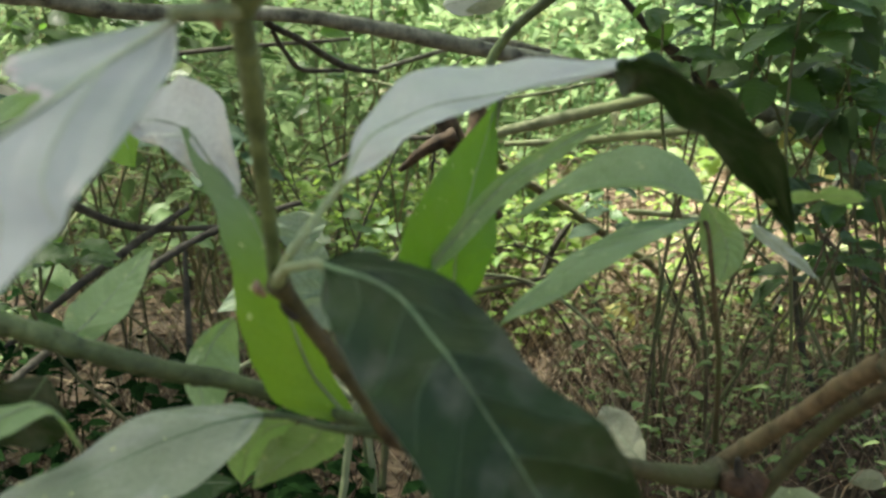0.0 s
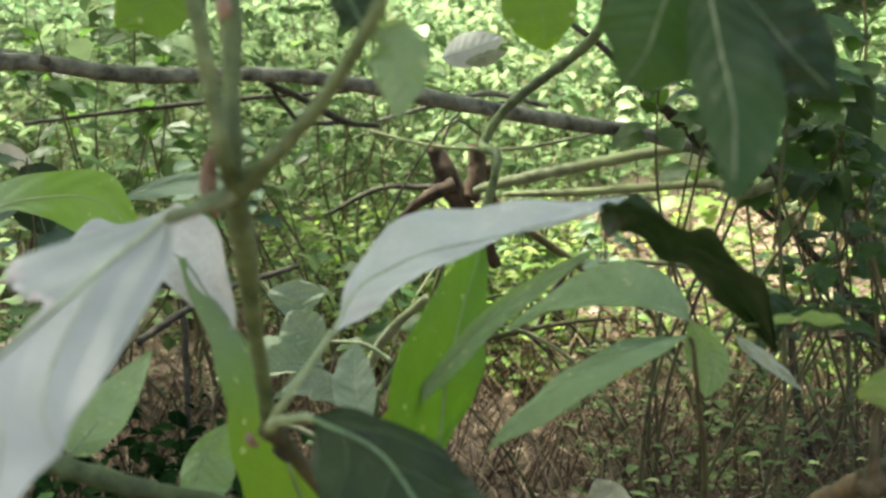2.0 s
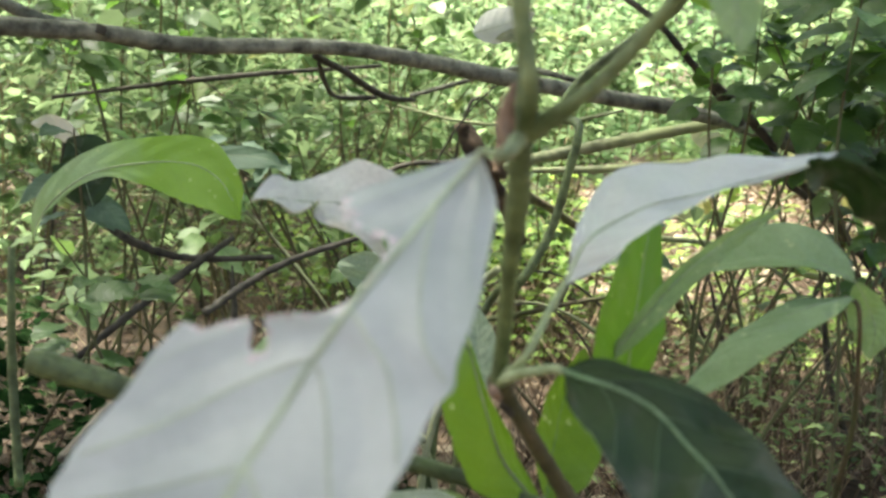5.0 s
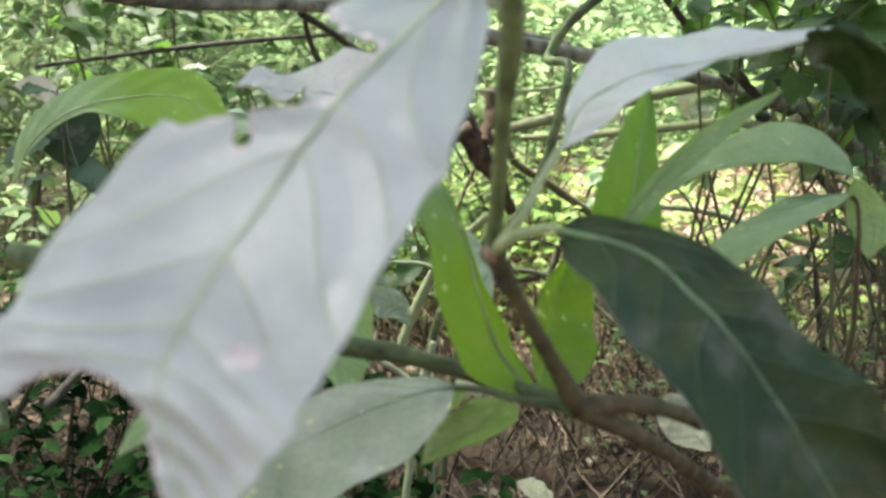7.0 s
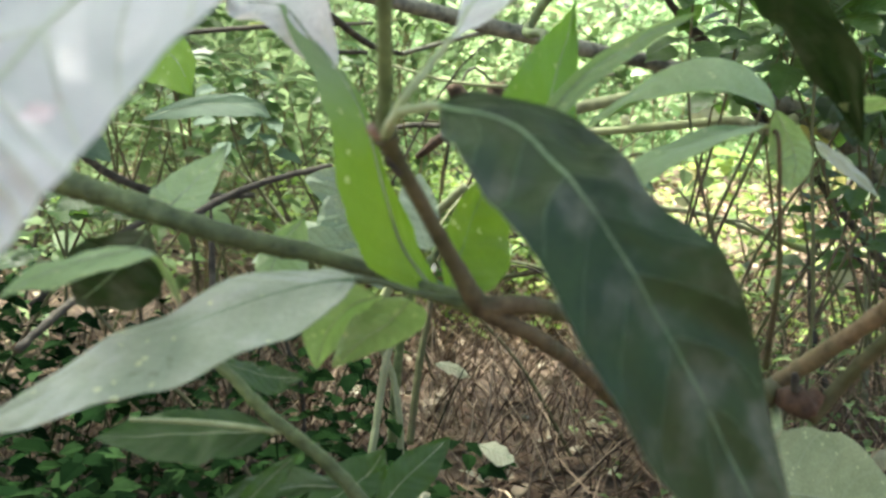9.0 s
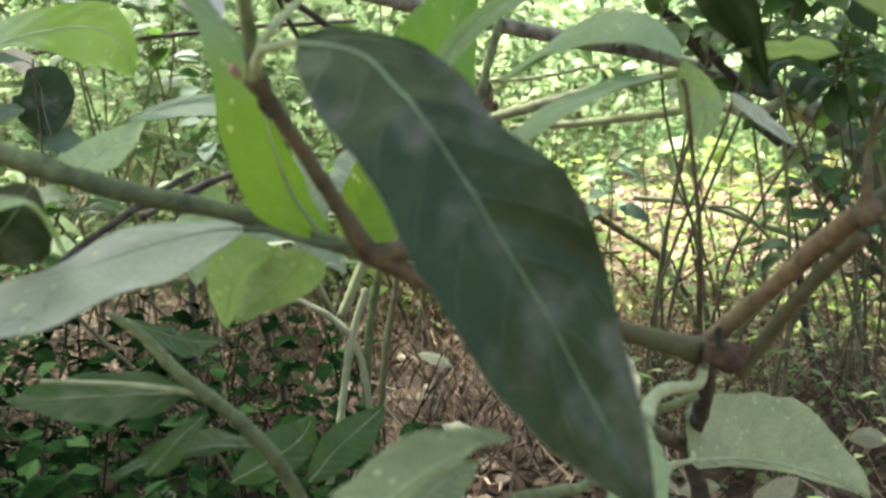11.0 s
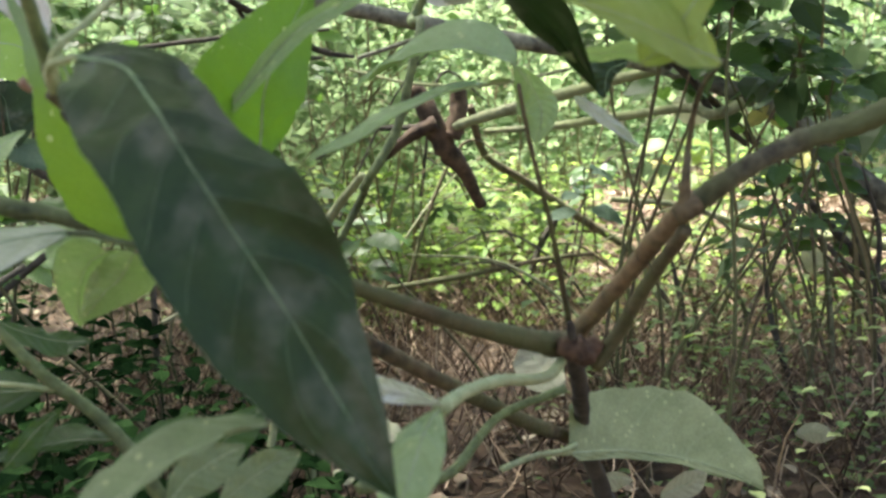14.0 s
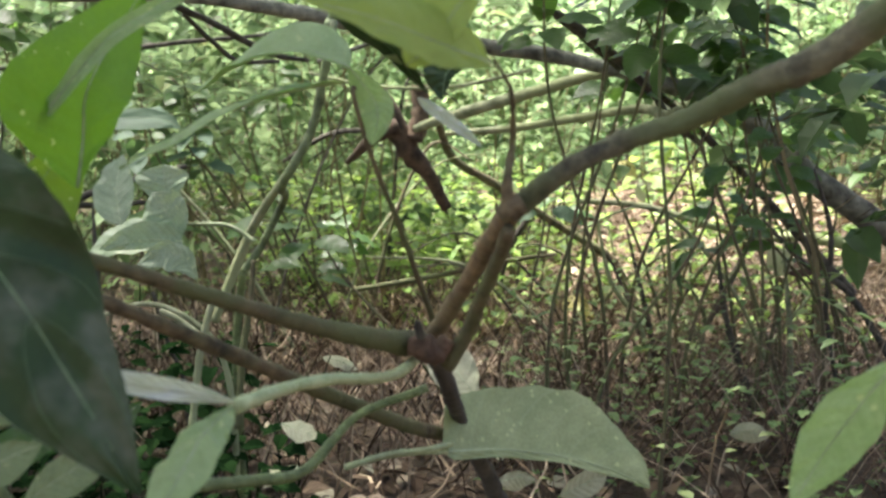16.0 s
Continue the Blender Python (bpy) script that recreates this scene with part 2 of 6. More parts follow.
LEAF_CREAM = leaf_material("leaf_cream", (0.28, 0.30, 0.19), (0.40, 0.40, 0.28), (0.5, 0.5, 0.36), 0.6, (0.5, 0.5, 0.3), 0.2, 8.0, 0.3)
LEAF_PALE_DRY = leaf_material("leaf_bleached", (0.62, 0.64, 0.58), (0.74, 0.75, 0.70), (0.78, 0.78, 0.7), 0.5, (0.5, 0.5, 0.4), 0.2, 8.0, 0.3)
BROWN_LEAF = leaf_material("leaf_dead", (0.06, 0.035, 0.022), (0.12, 0.075, 0.045), (0.16, 0.11, 0.07), 0.7, None, 0, 8.0, 0.3)
LEAF_GREEN = leaf_material("seedling_green", (0.03, 0.075, 0.02), (0.055, 0.12, 0.03), (0.12, 0.2, 0.08), 0.42, (0.16, 0.32, 0.05), 0.35, 8.0, 0.35)
LEAF_BLUISH = leaf_material("seedling_bluish", (0.07, 0.13, 0.085), (0.13, 0.20, 0.135), (0.2, 0.28, 0.2), 0.68, (0.14, 0.26, 0.08), 0.25, 8.0, 0.35)
LEAF_YELLOWISH = leaf_material("seedling_yellowish", (0.15, 0.25, 0.05), (0.24, 0.33, 0.08), (0.32, 0.4, 0.12), 0.45, (0.46, 0.58, 0.12), 0.45, 8.0, 0.35)

# ---- helpers for shapes ----
def mesh_object(name, bm, mats, parent=None, label="", smooth=True, origin=None):
    me = bpy.data.meshes.new(name)
    if smooth:
        for f in bm.faces:
            f.smooth = True
    bm.to_mesh(me)
    bm.free()
    for mat in (mats if isinstance(mats, (list, tuple)) else [mats]):
        me.materials.append(mat)
    ob = new(name, me)
    if parent:
        ob.parent = parent
        ob.matrix_parent_inverse = Matrix.Translation(-parent.location)
    if label:
        ob["label"] = label
    return ob


def glide(points, n):
    """n + 1 points on a smooth line through the given ones."""
    pts = [np.array(p, float) for p in points]
    pts = [2 * pts[0] - pts[1]] + pts + [2 * pts[-1] - pts[-2]]
    res = []
    for k in range(n + 1):
        t = k / n * (len(pts) - 3)
        i = min(int(t), len(pts) - 4)
        u = t - i
        p0, p1, p2, p3 = pts[i:i + 4]
        res.append(0.5 * (2 * p1 + (p2 - p0) * u + (2 * p0 - 5 * p1 + 4 * p2 - p3) * u * u + (3 * p1 - p0 - 3 * p2 + p3) * u ** 3))
    return res


def tube(bm, points, sides=10, steps=6, rough=0.06, knots=0.0):
    line = glide(points, steps * (len(points) - 1))
    rings, ref = [], Vector((0.31, 0.23, 0.92))
    run, gap, seed = 0.0, max(9 * points[0][3], 0.03), points[0][0] * 50
    for i, q in enumerate(line):
        a, b = Vector(line[max(i - 1, 0)][:3]), Vector(line[min(i + 1, len(line) - 1)][:3])
        t = (b - a).normalized()
        u = (ref - t * ref.dot(t)).normalized()
        ref = u
        w = t.cross(u)
        r, c = max(q[3], 0.0003), Vector(q[:3])
        if knots:
            run += (c - Vector(line[max(i - 1, 0)][:3])).length
            near = min(abs(run - gap * (k + 0.35 * math.sin(k * 5.1 + seed))) for k in range(40))
            r *= 1 + knots * math.exp(-(near / (0.55 * q[3] + 0.0008)) ** 2)
        ring = []
        for k in range(sides):
            d = u * math.cos(2 * math.pi * k / sides) + w * math.sin(2 * math.pi * k / sides)
            lump = 1 + rough * 2 * noise.noise((c + d * r) * (0.55 / max(r, 0.002))) + rough * noise.noise((c + d * r) * 300)
            ring.append(bm.verts.new(c + d * r * lump))
        rings.append(ring)
    for a, b in zip(rings, rings[1:]):
        for k in range(sides):
            bm.faces.new((a[k], a[(k + 1) % sides], b[(k + 1) % sides], b[k]))
    bm.faces.new(rings[0][::-1]), bm.faces.new(rings[-1])
    return bm


LOOSE = {"dead_branch": "dry bare dead branch caught among the undergrowth", "twig": "thin dry dark twig among the undergrowth"}


def limb(name, points, material, parent, label=""):
    woody = name in ("main_stem", "lower_stem", "branch", "trunk", "stem", "side_shoot", "log", "dead_branch")
    bm = tube(bmesh.new(), points, 12, 14 if woody else 6, 0.05 if material == BARK_LOG else 0.13 if material in (DEAD, BARK_DARK) else 0.09, 0.09 if woody and name not in ("log", "dead_branch") else 0.0)
    ob = mesh_object(name, bm, material, parent, label)
    if parent is None:
        tagged(ob, LOOSE[name], "branch" if name == "dead_branch" else "twig", "dead branches in the undergrowth")
    return ob


def edge_distance(shape, s, across, length):
    """Signed distance in metres from a place on a blade to a closed outline: negative inside."""
    x, y, best, inside = s * length, across, 9.0, False
    for (s0, y0), (s1, y1) in zip(shape, shape[1:] + shape[:1]):
        x0, x1 = s0 * length, s1 * length
        if (y0 > y) != (y1 > y) and x < (x1 - x0) * (y - y0) / (y1 - y0) + x0:
            inside = not inside
        k = min(max(((x - x0) * (x1 - x0) + (y - y0) * (y1 - y0)) / max((x1 - x0) ** 2 + (y1 - y0) ** 2, 1e-12), 0), 1)
        best = min(best, math.hypot(x - x0 - k * (x1 - x0), y - y0 - k * (y1 - y0)))
    return -best if inside else best


def leaf(name, parent, spine, left, right, sides, material, peak=0.45, width=None, under=None, wave=0.001, fold=0.0, bites=(), scar=None, share=None, label="", rows=36, cols=12, oblong=0.75, veins=0, rib=True, outline=None, cuts=(), left_way=None, skew=False, quilt=0.0):
    """A leaf blade along a smooth spine; sides are the directions across it, from s = 0 at the stalk to 1 at the tip.
    outline: rows of s and the half-widths on both sides; cuts: eaten patches as outlines in s and metres across."""
    if width:
        total = 2 * width
        k = share if share else left / (left + right)
        left, right = total * k, total * (1 - k)
    line = glide(spine, rows)
    bm = bmesh.new()
    uvl = bm.loops.layers.uv.new("UVMap")
    seed = sum(spine[0]) * 91.7
    power = math.log(0.5) / math.log(peak)
    top, low, across = [], [], {}
    for i, q in enumerate(line):
        s = i / rows
        c = Vector(q)
        t = (Vector(line[min(i + 1, rows)]) - Vector(line[max(i - 1, 0)])).normalized()
        if s <= sides[0][0]:
            d = Vector(sides[0][1])
        elif s >= sides[-1][0]:
            d = Vector(sides[-1][1])
        else:
            for (s0, d0), (s1, d1) in zip(sides, sides[1:]):
                if s0 <= s <= s1:
                    d = Vector(d0).lerp(Vector(d1), (s - s0) / (s1 - s0))
        d = d if skew else d - t * d.dot(t)
        pinch = min(1.0, d.length * 1.15 + 0.12)
        d.normalize()
        n = d.cross(t)
        w = max(math.sin(math.pi * min(max(s, 0.0), 1.0) ** power), 0.0) ** oblong * (1 - 0.25 * max(s - 0.75, 0) * 4 * 0.6)
        rim = 1 + 0.05 * noise.noise((s * 13, seed, 0.3)) + (0.03 * noise.noise((s * 34, seed, 1.3)) if outline else 0)
        if outline:
            lw, rw = (np.interp(s, [o[0] for o in outline], [o[k] for o in outline]) for k in (1, 2))
            w, pinch = min(1.0, (lw + rw) / (left + right) * 2), 1.0
        else:
            lw, rw = left * w, right * w
        trow, lrow = [], []
        for j in range(cols + 1):
            v = j / cols * 2 - 1
            reach = (lw if v < 0 else rw) * v * rim * pinch
            lift = abs(reach) * fold + wave * noise.noise((s * 6, v * 1.6, seed)) * (1 + 2 * abs(v)) * min(w * 2, 1) + wave * 0.7 * abs(v) * math.sin(s * 21 + seed * 3 + (2 if v > 0 else 0))
            if quilt:
                lift += quilt * math.sin(math.pi * abs(((s - 0.17 * abs(v) ** 1.25) * (veins + 1)) % 1 - 0.5)) * (1 - abs(v) ** 3) * min(w * 2, 1)
            p = c + (d * reach if v >= 0 or not left_way else Vector(left_way).normalized() * -reach) + n * lift
            trow.append(bm.verts.new(p))
            if under:
                lrow.append(bm.verts.new(p - n * 0.0004))
            across[i, j] = reach
        top.append(trow), low.append(lrow)
    sheets = [(top, 0, False)] + ([(low, 1, True)] if under else [])
    length = sum((Vector(b) - Vector(a)).length for a, b in zip(line, line[1:]))
    for grid, slot, flip in sheets:
        for i in range(rows):
            for j in range(cols):
                s, v = (i + 0.5) / rows, (j + 0.5) / cols * 2 - 1
                gap = 9.0
                for bs, bv, br in bites:
                    e = math.hypot((s - bs), (v - bv) * (left + right) / 2 / length)
                    gap = min(gap, e - br * (1 + 0.35 * noise.noise((s * 30, v * 9, seed))))
                for shape in cuts:
                    gap = min(gap, edge_distance(shape, s, (across[i, j] + across[i + 1, j + 1]) / 2, length) + 0.0012 * noise.noise((s * 90, v * 25, seed)))
                if gap < 0:
                    continue
                quad = [grid[i][j], grid[i + 1][j], grid[i + 1][j + 1], grid[i][j + 1]]
                uvs = [(i / rows, j / cols), ((i + 1) / rows, j / cols), ((i + 1) / rows, (j + 1) / cols), (i / rows, (j + 1) / cols)]
                if flip:
                    quad, uvs = quad[::-1], uvs[::-1]
                f = bm.faces.new(quad)
                for loop, u in zip(f.loops, uvs):
                    loop[uvl].uv = u
                f.material_index = slot
                hurt = scar and math.hypot((s - scar[0]) * 2.6 + (v - scar[1]) * 0.3, (v - scar[1]) * 0.55) < 0.068 + 0.08 * noise.noise((s * 60, v * 16, 1.0))
                if gap < (0.0011 if cuts else 0.0035) * (1.2 + 1.6 * noise.noise((s * 40, v * 14, 3.0))) or hurt:
                    f.material_index = 2
    blade = [[v.co.copy() for v in row] for row in (low if under else top)]
    bmesh.ops.delete(bm, geom=[v for v in bm.verts if not v.link_faces], context="VERTS")
    if bites or cuts:
        for _ in range(4 if cuts else 8):
            rimmed = [v for v in bm.verts if any(e.is_boundary for e in v.link_edges)]
            bmesh.ops.smooth_vert(bm, verts=rimmed, factor=0.4, use_axis_x=True, use_axis_y=True, use_axis_z=True)
    ob = mesh_object(name, bm, [material, under or material, SCAR, LEAF_SILVER], parent, label)
    if parent is None:
        tagged(ob, label, "leaf", "fallen pale leaves" if material in (LEAF_CREAM, LEAF_PALE_DRY) else "dead brown leaves")
    if not rib:
        return ob
    rib = bmesh.new()
    tube(rib, [(*blade[i][cols // 2], max(0.0008 * (1 - i / rows) * min(length / 0.12, 1.3), 0.00025)) for i in range(0, rows - 1, 3)], 6, 3, 0.02)
    rib_mat = {LEAF_DARK: RIB_PALE, LEAF_LIME: RIB_LIME, LEAF_PALE: RIB, LEAF_SILVER: RIB}.get(under or material, RIB_SOFT)
    r = mesh_object("midrib", rib, rib_mat, ob)
    r.matrix_parent_inverse = Matrix.Identity(4)
    for k in range(veins):
        for way in (-1, 1):
            path = []
            for q in range(0, 10):
                v = 0.02 + q / 10
                s = (k + 0.5) / (veins + 1) + 0.17 * v ** 1.25
                if s > 0.97 or any(edge_distance(c, s, across[min(int(s * rows), rows), int(round((way * v + 1) / 2 * cols))], length) < 0.001 for c in cuts) or any(math.hypot(s - bs, (way * v - bv) * (left + right) / 2 / length) < br * 1.25 for bs, bv, br in bites):
                    break
                col = min((way * v + 1) / 2 * cols, cols - 1e-6)
                j0 = max(int(col), 0)
                a, b = (grid_row[j0].lerp(grid_row[j0 + 1], col - j0) for grid_row in (blade[int(s * rows)], blade[min(int(s * rows) + 1, rows)]))
                p = a.lerp(b, s * rows % 1)
                path.append((*p, 0.00015 * (1 - v) + 0.00004))
            if len(path) > 3:
                side_vein = mesh_object("vein", tube(bmesh.new(), path, 5, 3, 0.02), VEIN_DARK if rib_mat == RIB_PALE else rib_mat, ob)
                side_vein.matrix_parent_inverse = Matrix.Identity(4)
    return ob


RIB = bark("midrib_pale", (0.46, 0.56, 0.36), (0.56, 0.65, 0.46), 200, 0.5)
VEIN_DARK = bark("vein_dark", (0.045, 0.095, 0.04), (0.07, 0.13, 0.055), 200, 0.45)
RIB_LIME = bark("midrib_lime", (0.18, 0.34, 0.06), (0.28, 0.44, 0.12), 200, 0.5)
RIB_SOFT = bark("midrib_soft", (0.27, 0.36, 0.19), (0.40, 0.48, 0.29), 200, 0.5)
RIB_PALE = bark("midrib_green", (0.16, 0.28, 0.13), (0.27, 0.4, 0.22), 200, 0.45)


def seedling(place, count, size, material, label):
    """A thin stem with a loose whorl of broad leaves round its top."""
    pick = random.Random(int(abs(place[0] * 811 + place[1] * 373 + place[2] * 97) * 10))
    e = thing("seedling", (place[0], place[1], -0.03), label, "seedling", "seedlings of the undergrowth")
    x, y, z = place
    bx, by = pick.uniform(-0.28, 0.28), pick.uniform(-0.12, 0.12)
    limb("stem", [(x + bx, y + by, -0.05, 0.003), (x + bx * 0.75 + pick.uniform(-0.03, 0.03), y + by * 0.7, z * 0.35, 0.0026), (x + bx * 0.25 + pick.uniform(-0.02, 0.02), y + by * 0.3, z * 0.75, 0.002), (x, y, z + size * 0.4, 0.0012)], BARK, e)
    for k in range(count):
        a = k * 2.4 + pick.uniform(-0.4, 0.4)
        h = z - pick.random() * size * 2.0 + size * 0.4
        out = Vector((math.cos(a), math.sin(a) * 0.8, pick.uniform(-0.25, 0.35))).normalized()
        ln = size * pick.uniform(0.75, 1.25)
        b = Vector((x, y, h)) + out * size * 0.25
        spine = [b + out * ln * t + Vector((0, 0, -ln * 0.35 * t * t)) for t in (0, 0.35, 0.7, 1.0)]
        side = out.cross(Vector((pick.uniform(-0.4, 0.4), pick.uniform(-0.9, -0.1), 1))).normalized()
        leaf("leaf", e, [tuple(p) for p in spine], ln * 0.29, ln * 0.29, [(0.5, tuple(side))], material, peak=0.42, fold=0.15, wave=0.0015, rows=9, cols=4, rib=False)
        limb("petiole", [(x, y, h - 0.004, 0.0009), tuple((Vector((x, y, h)) + out * size * 0.12)) + (0.0008,), (*b, 0.0007)], PETIOLE_DARK, e)


def thing(name, place, label, category, group="", kind=""):
    e = new(name)
    e.location = place
    e.empty_display_size = 0.1
    tagged(e, label, category, group, kind)
    return e


shrub = thing("shrub", (0.29, 0.90, -0.05), "close leggy shrub with large silvery, lime and dark leaves", "shrub")
shrub_b = thing("shrub", (-0.30, 1.3, -0.05), "smaller green-stemmed shrub with pale leaves behind", "shrub")
log = thing("fallen_log", (-0.5, 1.33, 0.6), "long grey weathered fallen branch lying across the undergrowth", "log")
stump = thing("broken_branch", (-0.13, 2.19, 0.45), "reddish-brown rotten broken branch hanging in twigs", "branch")
sprig = thing("shrub", (0.12, 0.62, -0.04), "low green sprig with mid-green pointed leaves", "shrub")

# near shrub: stems and limbs
limb("main_stem", [(0.065, 0.353, 0.721, 0.0029), (0.069, 0.342, 0.681, 0.0032), (0.07, 0.34, 0.671, 0.0038), (0.071, 0.335, 0.655, 0.0028), (0.073, 0.329, 0.634, 0.0027), (0.071, 0.335, 0.618, 0.0035), (0.07, 0.345, 0.6, 0.0040), (0.066, 0.365, 0.57, 0.0029), (0.062, 0.388, 0.537, 0.0029), (0.06, 0.4, 0.52, 0.0034)], BARK_GREEN, shrub)
limb("lower_stem", [(0.06, 0.4, 0.52, 0.0046), (0.064, 0.41, 0.508, 0.0034), (0.078, 0.433, 0.475, 0.0034), (0.092, 0.451, 0.444, 0.0048)], BARK, shrub)
limb("branch", [(0.092, 0.451, 0.444, 0.005), (0.121, 0.464, 0.442, 0.003905), (0.157, 0.524, 0.414, 0.004147), (0.2, 0.58, 0.385, 0.004971), (0.236, 0.62, 0.367, 0.007095), (0.25, 0.67, 0.354, 0.0082)], BARK, shrub)
limb("branch", [(0.092, 0.451, 0.444, 0.0048), (0.126, 0.472, 0.421, 0.003702), (0.155, 0.564, 0.373, 0.004456), (0.194, 0.647, 0.324, 0.004825), (0.227, 0.71, 0.287, 0.005028), (0.251, 0.795, 0.252, 0.005)], BARK, shrub)
limb("trunk", [(0.25, 0.67, 0.354, 0.0085), (0.254, 0.685, 0.335, 0.0058), (0.254, 0.72, 0.305, 0.0056), (0.252, 0.765, 0.272, 0.006), (0.251, 0.795, 0.252, 0.0068), (0.262, 0.835, 0.2, 0.0072), (0.28, 0.88, 0.1, 0.008), (0.29, 0.9, -0.06, 0.0095)], BARK_DARK, shrub)
limb("branch", [(0.25, 0.67, 0.354, 0.0075), (0.262, 0.655, 0.372, 0.0056), (0.288, 0.615, 0.408, 0.0052), (0.305, 0.588, 0.433, 0.0056), (0.319, 0.568, 0.45, 0.0066)], BARK_TAN, shrub)
limb("branch", [(0.319, 0.568, 0.45, 0.0062), (0.35, 0.565, 0.472, 0.005435), (0.379, 0.578, 0.485, 0.005628), (0.411, 0.58, 0.495, 0.006169), (0.441, 0.568, 0.51, 0.006674), (0.469, 0.554, 0.521, 0.00754), (0.5, 0.543, 0.542, 0.007667), (0.537, 0.513, 0.572, 0.008568)], BARK_LICHEN, shrub)
limb("twig", [(0.268, 0.634, 0.348, 0.004456), (0.282, 0.63, 0.37, 0.004392), (0.292, 0.614, 0.391, 0.004265), (0.306, 0.59, 0.417, 0.004074), (0.319, 0.555, 0.441, 0.003819)], BARK, shrub)
limb("shoot", [(0.318, 0.556, 0.45, 0.004113), (0.319, 0.553, 0.467, 0.002622), (0.321, 0.561, 0.487, 0.001763), (0.325, 0.53, 0.512, 0.0012), (0.331, 0.436, 0.525, 0.0008)], BARK, shrub)
limb("branch", [(0.092, 0.451, 0.444, 0.0046), (0.062, 0.459, 0.4505, 0.0033), (0.019, 0.465, 0.461, 0.0042), (-0.009, 0.462, 0.466, 0.0047), (-0.047, 0.458, 0.476, 0.0051), (-0.077, 0.455, 0.486, 0.0055), (-0.110, 0.451, 0.495, 0.0058), (-0.155, 0.449, 0.508, 0.006)], BARK_GREEN, shrub)
limb("side_shoot", [(0.071, 0.335, 0.618, 0.0042), (0.09, 0.315, 0.631, 0.002534), (0.107, 0.31, 0.648, 0.002296), (0.121, 0.304, 0.667, 0.002069), (0.134, 0.299, 0.689, 0.001697)], BARK_SHOOT, shrub)
limb("petiole", [(0.071, 0.335, 0.618, 0.003), (0.069, 0.287, 0.616, 0.00191), (0.061, 0.309, 0.615, 0.001007), (0.055, 0.297, 0.607, 0.0005261)], PETIOLE, shrub)
limb("petiole", [(0.06, 0.4, 0.52, 0.0024), (0.071, 0.381, 0.535, 0.001763), (0.079, 0.399, 0.549, 0.001524), (0.084, 0.407, 0.557, 0.001439)], PETIOLE, shrub)
limb("petiole", [(0.06, 0.4, 0.52, 0.0026), (0.069, 0.379, 0.529, 0.001958), (0.08, 0.376, 0.532, 0.001837), (0.085, 0.373, 0.532, 0.0016)], PETIOLE, shrub)
limb("petiole", [(0.092, 0.451, 0.444, 0.0026), (0.067, 0.438, 0.451, 0.001628), (0.053, 0.437, 0.455, 0.001512), (0.041, 0.436, 0.456, 0.001395)], PETIOLE_DARK, shrub)
limb("petiole", [(0.25, 0.67, 0.354, 0.003), (0.244, 0.599, 0.352, 0.003232), (0.224, 0.535, 0.365, 0.003232), (0.215, 0.483, 0.373, 0.003232), (0.212, 0.432, 0.379, 0.003672)], PETIOLE, shrub)
limb("petiole", [(0.251, 0.795, 0.252, 0.003), (0.246, 0.672, 0.284, 0.001652), (0.233, 0.62, 0.297, 0.001885), (0.219, 0.577, 0.303, 0.001939)], PETIOLE, shrub)
limb("twig", [(0.149, 0.527, 0.307, 0.003525), (0.167, 0.56, 0.299, 0.003702), (0.185, 0.603, 0.291, 0.00328), (0.208, 0.641, 0.314, 0.002742), (0.247, 0.671, 0.325, 0.00282)], BARK_GREEN, shrub)
limb("stem", [(0.061, 0.315, 0.712, 0.0025), (0.068, 0.311, 0.679, 0.0025), (0.072, 0.312, 0.655, 0.0025), (0.075, 0.314, 0.632, 0.0026), (0.071, 0.335, 0.618, 0.0032)], BARK_SHOOT, shrub)
limb("bud_scale", [(0.069, 0.322, 0.612, 0.0012), (0.0675, 0.321, 0.619, 0.0027), (0.0675, 0.321, 0.627, 0.0025), (0.07, 0.321, 0.635, 0.0008)], NODE_SCAR, shrub)
limb("bud_scale", [(0.07, 0.33, 0.672, 0.0008691), (0.071, 0.33, 0.675, 0.0026), (0.07, 0.33, 0.68, 0.00104)], NODE_SCAR, shrub)
limb("bud_scale", [(0.059, 0.377, 0.525, 0.0007834), (0.06, 0.375, 0.523, 0.001949), (0.062, 0.377, 0.52, 0.0009792)], NODE_SCAR, shrub)
limb("bud", [(0.0645, 0.409, 0.504, 0.0016), (0.0615, 0.405, 0.508, 0.0014), (0.0605, 0.402, 0.511, 0.0007)], BARK_DARK, shrub)
limb("knot", [(0.247, 0.622, 0.364, 0.005068), (0.256, 0.624, 0.362, 0.008446), (0.262, 0.624, 0.36, 0.008784), (0.267, 0.626, 0.363, 0.006419), (0.271, 0.627, 0.367, 0.004392)], KNOT, shrub)
limb("knot_stub", [(0.256, 0.619, 0.369, 0.002683), (0.255, 0.617, 0.377, 0.002337), (0.255, 0.616, 0.38, 0.001498)], BARK_DARK, shrub)
limb("knot", [(0.314, 0.555, 0.448, 0.004994), (0.32, 0.556, 0.452, 0.006757), (0.325, 0.558, 0.455, 0.005875)], BARK, shrub)
